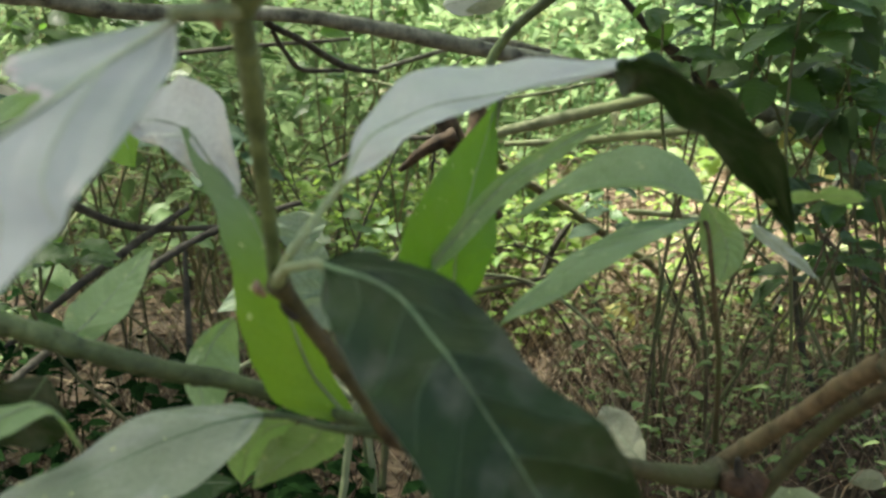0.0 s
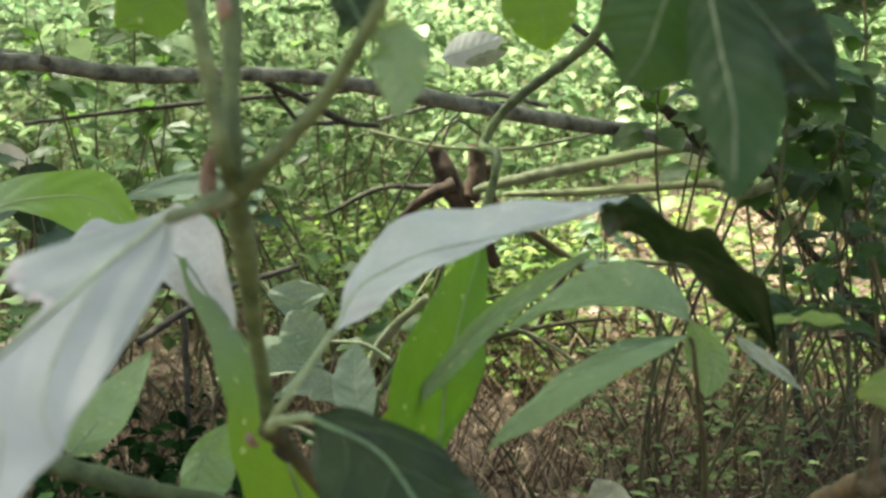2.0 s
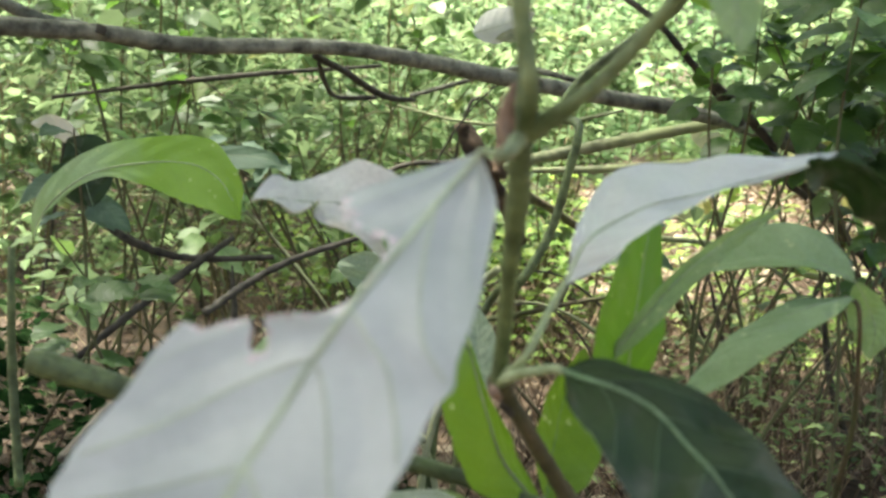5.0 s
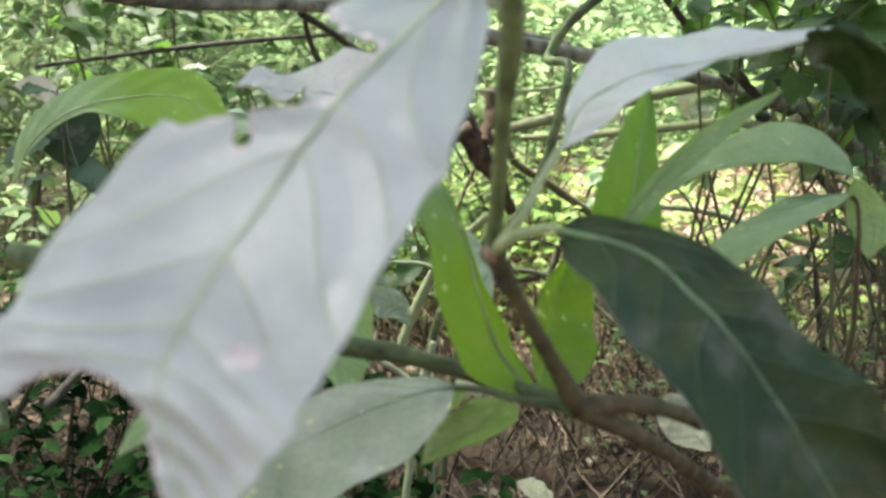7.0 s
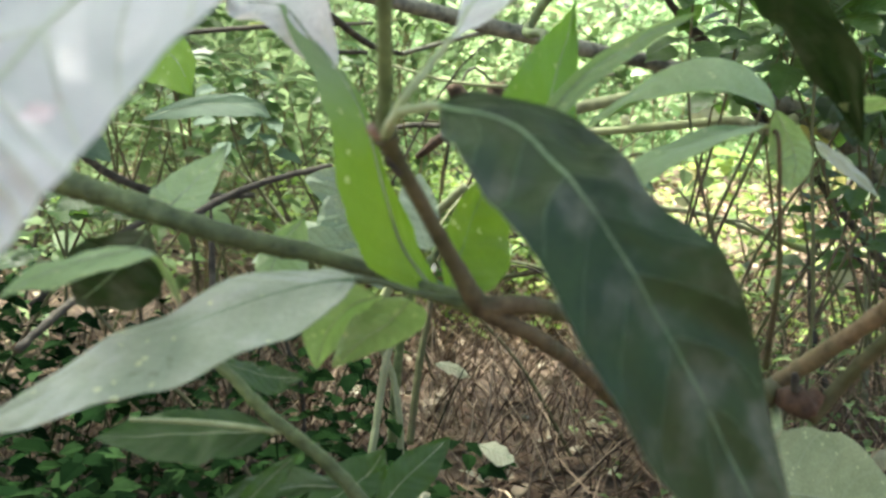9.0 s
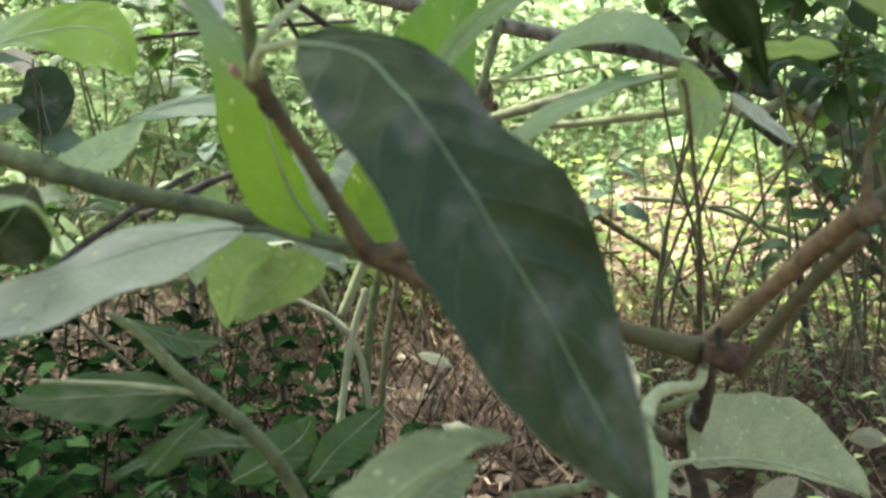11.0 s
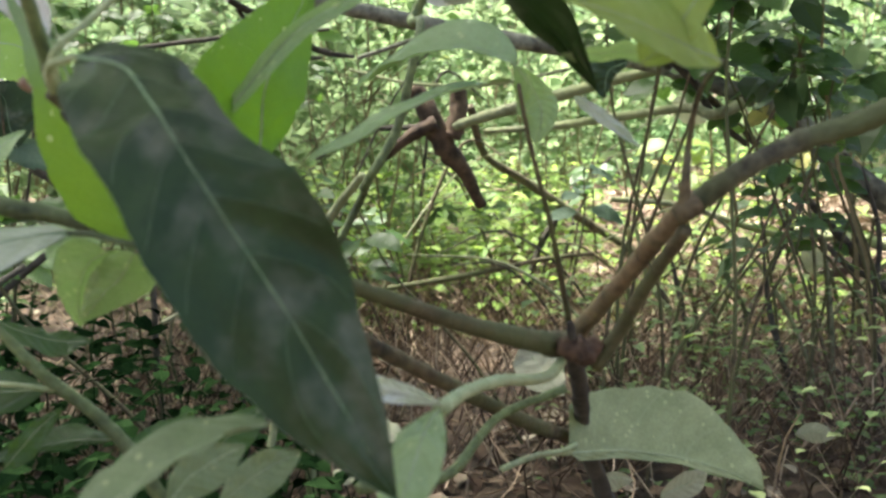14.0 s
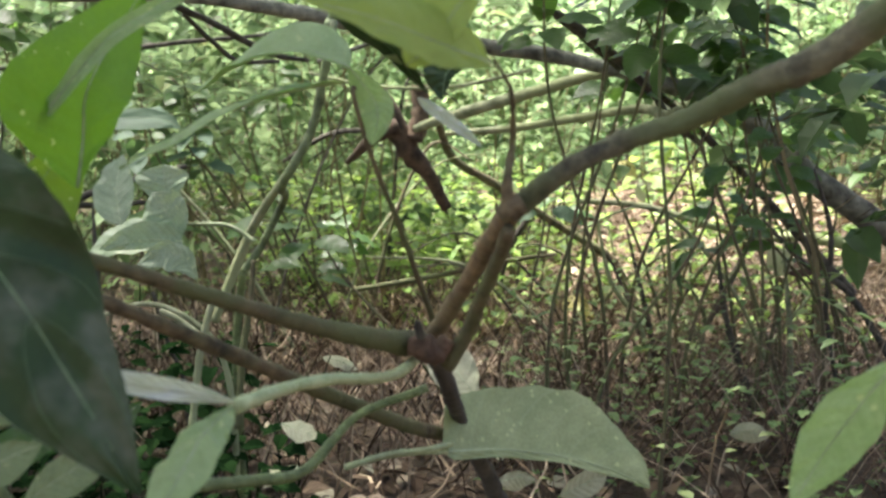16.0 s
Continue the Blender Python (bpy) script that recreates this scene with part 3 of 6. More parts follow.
# near shrub: leaves
EATEN_TOP = [(0.07, -0.06), (0.07, -0.0255), (0.08, -0.020), (0.09, -0.011), (0.088, -0.003), (0.13, -0.001), (0.16, -0.003), (0.22, -0.019), (0.245, -0.026), (0.262, -0.032), (0.252, -0.038), (0.25, -0.06)]
EATEN_LOW = [(0.86, -0.065), (0.85, -0.050), (0.835, -0.044), (0.725, -0.033), (0.65, -0.018), (0.66, -0.011), (0.72, -0.005), (0.81, -0.007), (0.86, -0.0065), (0.96, -0.004), (0.96, -0.065)]
TEAR = [(0.218, -0.0215), (0.266, -0.0145), (0.262, -0.0128), (0.235, -0.0165), (0.216, -0.019)]
leaf("leaf", shrub, [(0.061, 0.307, 0.615), (0.0385, 0.2466, 0.5863), (0.0285, 0.2325, 0.5715), (0.0155, 0.2071, 0.548), (0.0092, 0.196, 0.5345), (0.0099, 0.1875, 0.5292), (0.0127, 0.1840, 0.5202), (0.0158, 0.1807, 0.5104), (0.0177, 0.1743, 0.4954)], 0.0309, 0.0378, [(0.12, (0.923, -0.207, -0.326)), (0.4, (0.92, -0.352, -0.174)), (0.95, (0.93, -0.3, -0.22))], LEAF_BIG, skew=True, width=.034, under=LEAF_PALE, wave=.0008, quilt=.0007, rows=150, cols=56, veins=9, scar=(.465, .48), cuts=[EATEN_TOP, EATEN_LOW, TEAR], label="grey-green leaf underside with raised veins and insect bites",
     outline=[(0, 0, 0), (.03, .012, .014), (.06, .0225, .020), (.1, .0265, .026), (.15, .030, .0305), (.2, .034, .0335), (.3, .040, .0349), (.4, .0418, .0358), (.5, .0423, .0342), (.6, .043, .0314), (.65, .0448, .029), (.7, .0465, .0255), (.8, .048, .018), (.85, .047, .014), (.88, .020, .0115), (.9, .0062, .0098), (.95, .0018, .0052), (1, .0003, .0006)])
leaf("leaf", shrub, [(0.084, 0.407, 0.556), (0.093, 0.416, 0.573), (0.114, 0.431, 0.583), (0.143, 0.451, 0.589), (0.172, 0.471, 0.594), (0.204, 0.491, 0.601)], 0.0201, 0.0267, [(0.3, (0.65, -0.69, -0.32)), (0.7, (0.52, -0.61, -0.59))], LEAF_SILVER, peak=.42, width=.020, wave=.0012, oblong=1.15, outline=[(0, 0, .0008), (.05, .001, .005), (.1, .002, .010), (.2, .007, .015), (.3, .017, .015), (.4, .0245, .011), (.5, .0255, .0068), (.6, .021, .003), (.7, .016, .0018), (.8, .011, .001), (.9, .006, .0008), (1, .0005, .0003)], label="silvery leaf underside tapering where the blade twists")
leaf("leaf", shrub, [(0.187, 0.473, 0.601), (0.201, 0.479, 0.594), (0.221, 0.5, 0.58), (0.248, 0.535, 0.554), (0.274, 0.578, 0.513)], 0.0272, 0.0061, [(0.3, (0.77, -0.4, 0.5)), (0.75, (0.92, -0.3, 0.26))], LEAF_DARK, peak=.45, width=.0225, share=.56, wave=.003, oblong=.95, rib=False, outline=[(0, .004, .001), (.05, .012, .003), (.1, .0135, .0045), (.2, .0125, .0065), (.3, .014, .0095), (.4, .0115, .0125), (.5, .013, .0145), (.6, .0125, .0132), (.7, .015, .0145), (.8, .0125, .0115), (.9, .006, .0065), (1, .0004, .0004)], label="dark green upper side of the twisted leaf")
leaf("leaf", shrub, [(0.085, 0.373, 0.532), (0.112, 0.354, 0.528), (0.13, 0.338, 0.514), (0.142, 0.328, 0.502), (0.156, 0.325, 0.481), (0.17, 0.326, 0.458), (0.186, 0.33, 0.429), (0.214, 0.334, 0.374)], 0.0295, 0.0307, [(0.12, (0.54, 0.67, 0.51)), (0.5, (0.71, 0.58, 0.39)), (0.9, (0.63, 0.68, 0.37))], LEAF_SILVER, peak=.5, oblong=.42, width=.0325, under=LEAF_DARK, wave=.0018, fold=-.1, veins=7, quilt=.0009, rows=72, cols=24, outline=[(0, 0, .0004), (.03, .010, .008), (.06, .016, .010), (.1, .022, .0105), (.15, .026, .0145), (.2, .028, .018), (.3, .0295, .018), (.4, .0295, .0185), (.5, .030, .0225), (.6, .032, .028), (.7, .033, .030), (.8, .0325, .0275), (.85, .030, .023), (.9, .024, .017), (.95, .013, .0105), (1, .0006, .0006)], label="glossy dark green leaf with a pale midrib")
leaf("leaf", shrub, [(0.073, 0.464, 0.444), (0.058, 0.455, 0.467), (0.05, 0.449, 0.494), (0.043, 0.447, 0.52), (0.032, 0.454, 0.539), (0.014, 0.465, 0.557), (-0.003, 0.476, 0.573)], 0.0272, 0.0271, [(0.1, (0.32, 0.79, 0.52)), (0.35, (0.54, 0.82, 0.21)), (0.65, (0.69, 0.71, 0.14))], LEAF_LIME_GLOW_BASE, peak=.24, width=.021, fold=.1, outline=[(0, .001, .001), (.04, .006, .004), (.1, .0125, .007), (.2, .0245, .010), (.3, .0285, .006), (.4, .025, .003), (.5, .020, .0022), (.6, .0175, .002), (.7, .014, .002), (.8, .010, .002), (.9, .007, .002), (1, .002, .002)], label="yellow-green leaf with insect specks, backlit glow painted on its lower part")
leaf("leaf", shrub, [(0.028, 0.457, 0.544), (0.014, 0.465, 0.557), (-0.003, 0.476, 0.573), (-0.027, 0.499, 0.575), (-0.045, 0.492, 0.577), (-0.059, 0.475, 0.578)], 0.0222, 0.0347, [(0.3, (0.74, 0.24, 0.62)), (0.7, (-0.31, 0.89, 0.33))], LEAF_PALE_DRY, peak=.55, width=.019, fold=.1, wave=.003, label="curled bright silvery leaf")
leaf("leaf", shrub, [(0.1095, 0.497, 0.4715), (0.112, 0.502, 0.496), (0.1145, 0.506, 0.521), (0.121, 0.535, 0.553), (0.1279, 0.5688, 0.5859)], 0.0202, 0.0199, [(0.25, (0.51, 0.41, -0.76)), (0.6, (0.53, 0.46, -0.71))], LEAF_LIME_DEEP, peak=.45, fold=.1, outline=[(0, .002, .001), (.1, .018, .004), (.2, .034, .008), (.3, .045, .015), (.4, .050, .019), (.5, .050, .021), (.6, .046, .020), (.7, .036, .016), (.8, .024, .009), (.9, .010, .002), (1, .0005, .0005)], left_way=(-0.42, -0.9, 0.1), label="backlit yellow-green leaf standing upright")
leaf("leaf", shrub, [(0.093, 0.479, 0.499), (0.112, 0.485, 0.519), (0.134, 0.493, 0.544), (0.16, 0.509, 0.562), (0.184, 0.525, 0.574)], 0.0041, 0.0062, [(0.5, (0.61, -0.1, -0.79))], LEAF_LIGHT, peak=.5, fold=.5, label="narrow pale green leaf seen edge-on")
limb("petiole", [(0.23, 0.6, 0.515, 0.0016), (0.232, 0.578, 0.514, 0.001175), (0.237, 0.593, 0.479, 0.001366), (0.244, 0.628, 0.432, 0.001616), (0.249, 0.69, 0.364, 0.002115)], BARK, shrub)
leaf("leaf", shrub, [(0.23, 0.58, 0.528), (0.208, 0.583, 0.538), (0.187, 0.586, 0.538), (0.163, 0.592, 0.532), (0.134, 0.595, 0.517)], 0.0133, 0.0226, [(0.4, (0.13, 0.9, 0.42))], LEAF_LIGHT, peak=.42, fold=.25, width=.019, under=LEAF_LIGHT, label="light green lance-shaped leaf")
leaf("leaf", shrub, [(0.228, 0.578, 0.52), (0.202, 0.564, 0.516), (0.177, 0.544, 0.508), (0.153, 0.523, 0.495), (0.133, 0.497, 0.481)], 0.0214, 0.0069, [(0.45, (-0.64, 0.75, 0.13))], LEAF_LIGHT, peak=.45, fold=.25, width=.017, under=LEAF_LIGHT, label="light green lance-shaped leaf")
leaf("leaf", shrub, [(0.23, 0.58, 0.528), (0.24, 0.589, 0.511), (0.243, 0.587, 0.5), (0.24, 0.585, 0.485)], 0.0136, 0.0094, [(0.5, (0.96, 0.16, 0.23))], LEAF_LIGHT, peak=.5)
leaf("leaf", shrub, [(0.041, 0.436, 0.456), (0.02, 0.423, 0.455), (-0.007, 0.403, 0.447), (-0.037, 0.377, 0.434), (-0.059, 0.357, 0.422), (-0.082, 0.337, 0.411)], 0.0200, 0.0227, [(0.35, (-0.62, 0.75, 0.23)), (0.7, (-0.7, 0.71, 0.1))], LEAF_DUSTY, peak=.4, width=.026, under=LEAF_DARK, wave=.0012, outline=[(0, .001, .001), (.05, .011, .0095), (.1, .020, .013), (.2, .029, .018), (.3, .0365, .0225), (.4, .039, .022), (.5, .039, .0185), (.6, .0375, .0175), (.7, .032, .016), (.8, .023, .0125), (.9, .0145, .006), (1, .0006, .0006)], label="dusty silver-green leaf with worn patches")
leaf("leaf", shrub, [(0.06, 0.462, 0.443), (0.05, 0.469, 0.431), (0.036, 0.475, 0.42), (0.02, 0.481, 0.405)], 0.0116, 0.0176, [(0.5, (0.66, 0.5, -0.57))], LEAF_LIGHT, peak=.4, fold=.3)
leaf("leaf", shrub, [(0.045, 0.467, 0.443), (0.03, 0.475, 0.436), (0.015, 0.49, 0.419), (0.006, 0.506, 0.396)], 0.0148, 0.0153, [(0.5, (0.81, 0.52, -0.26))], LEAF_LIGHT, peak=.4, fold=.4)
leaf("leaf", shrub, [(-0.026, 0.407, 0.448), (-0.031, 0.39, 0.472), (-0.038, 0.359, 0.475), (-0.05, 0.336, 0.471), (-0.054, 0.315, 0.467)], 0.0084, 0.0097, [(0.5, (0.88, -0.42, -0.2))], LEAF_LIGHT, peak=.5, fold=.2)
leaf("leaf", shrub, [(-0.041, 0.41, 0.477), (-0.054, 0.416, 0.463), (-0.067, 0.423, 0.452), (-0.082, 0.429, 0.441)], 0.0200, 0.0212, [(0.5, (0.71, 0.41, -0.58))], LEAF_DARK, peak=.5)
leaf("leaf", shrub, [(-0.072, 0.494, 0.471), (-0.07, 0.516, 0.477), (-0.073, 0.558, 0.485), (-0.072, 0.601, 0.498)], 0.0125, 0.0131, [(0.5, (0.93, 0.13, -0.34))], LEAF_LIGHT, peak=.4, fold=.15, label="pale green leaf with bright specks")
leaf("leaf", shrub, [(0.212, 0.432, 0.379), (0.21, 0.411, 0.377), (0.21, 0.39, 0.372), (0.208, 0.367, 0.36), (0.21, 0.346, 0.355)], 0.0123, 0.0107, [(0.45, (1, 0.02, -0.08))], LEAF_LIGHT, peak=.5, fold=.2, wave=.0015)
leaf("leaf", shrub, [(0.212, 0.432, 0.381), (0.203, 0.411, 0.39), (0.196, 0.39, 0.398), (0.191, 0.36, 0.409), (0.19, 0.33, 0.416)], 0.0043, 0.0055, [(0.5, (0.14, 0.32, 0.94))], LEAF_PALE, peak=.5, fold=.2)
leaf("leaf", shrub, [(0.165, 0.345, 0.397), (0.147, 0.332, 0.394), (0.131, 0.318, 0.386), (0.117, 0.304, 0.376), (0.104, 0.29, 0.364)], 0.0090, 0.0150, [(0.5, (-0.7, 0.71, 0.07))], LEAF_OLIVE, peak=.45, width=.014, fold=.3, wave=.0012)
leaf("leaf", shrub, [(0.246, 0.721, 0.266), (0.263, 0.749, 0.259), (0.284, 0.773, 0.252), (0.323, 0.8, 0.239), (0.359, 0.815, 0.224), (0.384, 0.823, 0.209)], 0.1078, 0.0077, [(0.4, (0.1, -0.5, -0.85))], LEAF_CELADON, peak=.5, width=.050, share=.85, oblong=.6, outline=[(0, .004, .001), (0.05, 0.0325, 0.0060), (0.1, 0.0355, 0.0060), (0.2, 0.0410, 0.0060), (0.3, 0.0440, 0.0060), (0.4, 0.0475, 0.0060), (0.5, 0.0515, 0.0060), (0.6, 0.0520, 0.0060), (0.7, 0.0440, 0.0060), (0.8, 0.0335, 0.0048), (0.9, 0.0215, 0.0024), (0.96, 0.0135, 0.0010), (1, .001, .001)], label="broad pale green leaf lying level behind the trunk")
limb("petiole", [(0.219, 0.577, 0.303, 0.001777), (0.229, 0.649, 0.287, 0.001608), (0.248, 0.722, 0.266, 0.001567)], PETIOLE, shrub)
leaf("leaf", shrub, [(0.218, 1.031, 0.221), (0.202, 1.041, 0.235), (0.186, 1.051, 0.253), (0.178, 1.053, 0.27)], 0.0247, 0.0231, [(0.5, (0.75, 0.56, 0.35))], LEAF_CREAM, peak=.55, label="pale dry leaf")
leaf("leaf", shrub, [(0.507, 0.532, 0.38), (0.49, 0.535, 0.356), (0.475, 0.539, 0.332), (0.459, 0.542, 0.301)], 0.0164, 0.0166, [(0.5, (0.85, 0.08, -0.52))], LEAF_LIGHT, peak=.5)
leaf("leaf", shrub, [(0.121, 0.304, 0.667), (0.128, 0.305, 0.664), (0.131, 0.299, 0.655), (0.132, 0.292, 0.643)], 0.0081, 0.0093, [(0.55, (0.95, 0.28, 0.13))], LEAF_LIGHT, peak=.45, fold=.15)
leaf("leaf", shrub, [(0.121, 0.304, 0.667), (0.117, 0.31, 0.672), (0.113, 0.315, 0.679), (0.109, 0.322, 0.689)], 0.0063, 0.0066, [(0.5, (0.91, 0.27, 0.32))], LEAF_DARK, peak=.45)
leaf("leaf", shrub, [(0.214, 0.327, 0.685), (0.218, 0.319, 0.666), (0.222, 0.306, 0.644), (0.221, 0.292, 0.621)], 0.0095, 0.0165, [(0.55, (0.98, 0.18, 0.07))], LEAF_MID, peak=.5, fold=.2)
leaf("leaf", shrub, [(0.21, 0.337, 0.689), (0.203, 0.334, 0.673), (0.199, 0.331, 0.661), (0.192, 0.329, 0.651)], 0.0165, 0.0156, [(0.5, (0.94, 0.07, -0.33))], LEAF_MID, peak=.5, fold=.1)
leaf("leaf", shrub, [(0.215, 0.327, 0.688), (0.23, 0.327, 0.672), (0.24, 0.326, 0.66), (0.253, 0.326, 0.647)], 0.0133, 0.0151, [(0.5, (0.76, 0.21, 0.62))], LEAF_DARK, peak=.5, fold=.1)
leaf("leaf", shrub, [(0.148, 0.619, 0.713), (0.15, 0.611, 0.695), (0.152, 0.604, 0.68), (0.154, 0.602, 0.666)], 0.0214, 0.0200, [(0.45, (0.98, 0.17, 0.05))], LEAF_LIME, peak=.4, fold=.15)
leaf("leaf", shrub, [(-0.02, 0.533, 0.708), (-0.024, 0.52, 0.697), (-0.029, 0.508, 0.686), (-0.038, 0.495, 0.677)], 0.0184, 0.0197, [(0.5, (0.9, 0.03, -0.44))], LEAF_LIME, peak=.5, fold=.1)
leaf("leaf", shrub, [(0.3300, 0.4340, 0.5240), (0.3130, 0.4160, 0.5320), (0.2940, 0.3980, 0.5410), (0.2710, 0.3740, 0.5480)], 0.0119, 0.0156, [(0.5, (-0.11, 0.54, 0.84))], LEAF_YELLOWISH, peak=.45, fold=.15)
leaf("leaf", shrub, [(0.2980, 0.4190, 0.5240), (0.3080, 0.4220, 0.5320), (0.3200, 0.4270, 0.5490), (0.3340, 0.4320, 0.5660)], 0.0150, 0.0076, [(0.5, (0.81, 0.06, -0.59))], LEAF_YELLOWISH, peak=.45, fold=.15)
leaf("leaf", shrub, [(0.308, 0.573, 0.53), (0.289, 0.57, 0.533), (0.272, 0.567, 0.532), (0.256, 0.554, 0.532)], 0.0102, 0.0109, [(0.5, (-0.13, 0.89, -0.43))], LEAF_LIGHT, peak=.45)
leaf("leaf", shrub, [(0.289, 0.611, 0.528), (0.28, 0.609, 0.525), (0.277, 0.607, 0.519), (0.276, 0.606, 0.508)], 0.0141, 0.0047, [(0.5, (0.89, 0.03, -0.45))], LEAF_DARK, peak=.4)
leaf("leaf", shrub, [(0.258, 0.623, 0.51), (0.271, 0.624, 0.5), (0.284, 0.625, 0.49), (0.295, 0.626, 0.48)], 0.0038, 0.0037, [(0.5, (-0.57, -0.27, -0.77))], LEAF_PALE, peak=.4)
# low sprig
limb("stem", [(-0.057, 0.509, 0.402, 0.001988), (-0.04, 0.509, 0.391, 0.00284), (-0.02, 0.509, 0.371, 0.003408), (0.012, 0.51, 0.346, 0.003692), (0.035, 0.509, 0.319, 0.003976), (0.055, 0.524, 0.264, 0.004407)], BARK_GREEN, sprig)
limb("petiole", [(-0.013, 0.509, 0.362, 0.001704), (-0.044, 0.495, 0.369, 0.001395), (-0.082, 0.481, 0.373, 0.001097)], PETIOLE, sprig)
leaf("leaf", sprig, [(-0.017, 0.508, 0.362), (-0.048, 0.504, 0.361), (-0.075, 0.49, 0.362), (-0.098, 0.477, 0.364)], 0.0246, 0.0144, [(0.5, (-0.39, 0.78, 0.49))], LEAF_MID, peak=.42, width=.019, fold=.2)
leaf("leaf", sprig, [(-0.029, 0.481, 0.327), (-0.021, 0.483, 0.336), (-0.011, 0.486, 0.347), (0.001, 0.49, 0.358)], 0.0055, 0.0081, [(0.5, (0.74, -0.04, -0.67))], LEAF_MID, peak=.45)
leaf("leaf", sprig, [(0.017, 0.509, 0.335), (-0.005, 0.506, 0.335), (-0.024, 0.493, 0.333), (-0.048, 0.478, 0.325)], 0.0067, 0.0159, [(0.5, (-0.56, 0.77, 0.29))], LEAF_MID, peak=.45)
leaf("leaf", sprig, [(-0.056, 0.528, 0.395), (-0.038, 0.539, 0.384), (-0.027, 0.55, 0.379), (-0.012, 0.552, 0.379)], 0.0080, 0.0135, [(0.5, (0.46, -0.7, -0.54))], LEAF_MID, peak=.45)
leaf("leaf", sprig, [(-0.021, 0.579, 0.289), (-0.001, 0.593, 0.299), (0.013, 0.607, 0.308), (0.021, 0.61, 0.322)], 0.0155, 0.0119, [(0.5, (0.64, -0.16, -0.75))], LEAF_MID, peak=.45)
leaf("leaf", sprig, [(0.013, 0.622, 0.275), (0.027, 0.637, 0.292), (0.039, 0.65, 0.302), (0.053, 0.664, 0.314)], 0.0122, 0.0143, [(0.5, (0.71, -0.13, -0.69))], LEAF_MID, peak=.45)
limb("stem", [(-0.076, 0.996, 0.125, 0.004039), (-0.066, 1.006, 0.189, 0.00377), (-0.059, 1.017, 0.253, 0.00377), (-0.053, 1.022, 0.285, 0.003501), (-0.042, 1.029, 0.322, 0.00377)], BARK_MOSS, shrub_b)
limb("twig", [(-0.057, 1.021, 0.279, 0.00377), (-0.078, 1.02, 0.296, 0.003232), (-0.097, 1.019, 0.306, 0.002693)], BARK_MOSS, shrub_b)
limb("stem", [(-0.039, 1.059, 0.174, 0.003941), (-0.033, 1.071, 0.252, 0.00366), (-0.025, 1.08, 0.307, 0.003097), (-0.022, 1.087, 0.346, 0.002252)], BARK, shrub_b)
# second shrub
limb("stem", [(-0.362, 0.816, 0.297, 0.003721), (-0.369, 0.83, 0.389, 0.003721), (-0.366, 0.83, 0.455, 0.003222), (-0.366, 0.836, 0.491, 0.002761)], BARK_GREEN, shrub_b)
leaf("leaf", shrub_b, [(-0.366, 0.871, 0.49), (-0.347, 0.858, 0.519), (-0.306, 0.848, 0.548), (-0.255, 0.837, 0.56), (-0.209, 0.822, 0.561), (-0.178, 0.803, 0.548), (-0.162, 0.79, 0.523)], 0.0429, 0.0063, [(0.3, (0.46, -0.39, -0.79)), (0.75, (-0.49, -0.23, -0.84))], LEAF_LIME_GLOW_TIP, peak=.62, width=.021, fold=.05, outline=[(0, .002, .002), (.1, .011, .004), (.2, .015, .005), (.3, .018, .005), (.4, .020, .006), (.5, .0205, .017), (.6, .022, .027), (.7, .023, .0305), (.8, .0165, .027), (.9, .012, .020), (.96, .004, .010), (1, .0005, .0005)], label="arched leaf with a backlit yellow-green glow painted at its tip")
leaf("leaf", shrub_b, [(-0.544, 1.387, 0.45), (-0.555, 1.39, 0.487), (-0.56, 1.394, 0.516), (-0.578, 1.395, 0.537)], 0.0393, 0.0438, [(0.4, (0.98, 0.15, 0.15))], LEAF_DARK, peak=.45)
leaf("leaf", shrub_b, [(-0.541, 1.397, 0.516), (-0.581, 1.415, 0.538), (-0.613, 1.432, 0.549), (-0.653, 1.448, 0.553)], 0.0207, 0.0183, [(0.5, (-0.1, 0.41, -0.91))], LEAF_SILVER, peak=.5)
leaf("leaf", shrub_b, [(-0.592, 1.722, 0.458), (-0.542, 1.741, 0.475), (-0.483, 1.762, 0.485), (-0.42, 1.769, 0.48), (-0.393, 1.771, 0.464)], 0.0175, 0.0337, [(0.5, (0.02, -0.71, -0.7))], LEAF_BLUISH, peak=.5, fold=.2)
leaf("leaf", shrub_b, [(-0.127, 1.119, 0.378), (-0.131, 1.123, 0.403), (-0.133, 1.126, 0.426), (-0.134, 1.129, 0.444)], 0.0300, 0.0285, [(0.7, (0.99, 0.14, 0.03))], LEAF_ASH, peak=.75, fold=.2, label="pale triangular leaf")
leaf("leaf", shrub_b, [(-0.095, 1.08, 0.367), (-0.127, 1.074, 0.37), (-0.153, 1.068, 0.367), (-0.182, 1.062, 0.36)], 0.0195, 0.0095, [(0.5, (0.14, -0.11, -0.98))], LEAF_ASH, peak=.4)
leaf("leaf", shrub_b, [(-0.095, 1.08, 0.367), (-0.11, 1.075, 0.355), (-0.124, 1.071, 0.344), (-0.145, 1.065, 0.333)], 0.0118, 0.0073, [(0.5, (0.62, 0, -0.79))], LEAF_ASH, peak=.4)
limb("twig", [(-0.127, 1.119, 0.378, 0.001763), (-0.098, 1.124, 0.38, 0.001763), (-0.063, 1.128, 0.377, 0.00235), (-0.034, 1.129, 0.359, 0.002644)], PETIOLE, shrub_b)
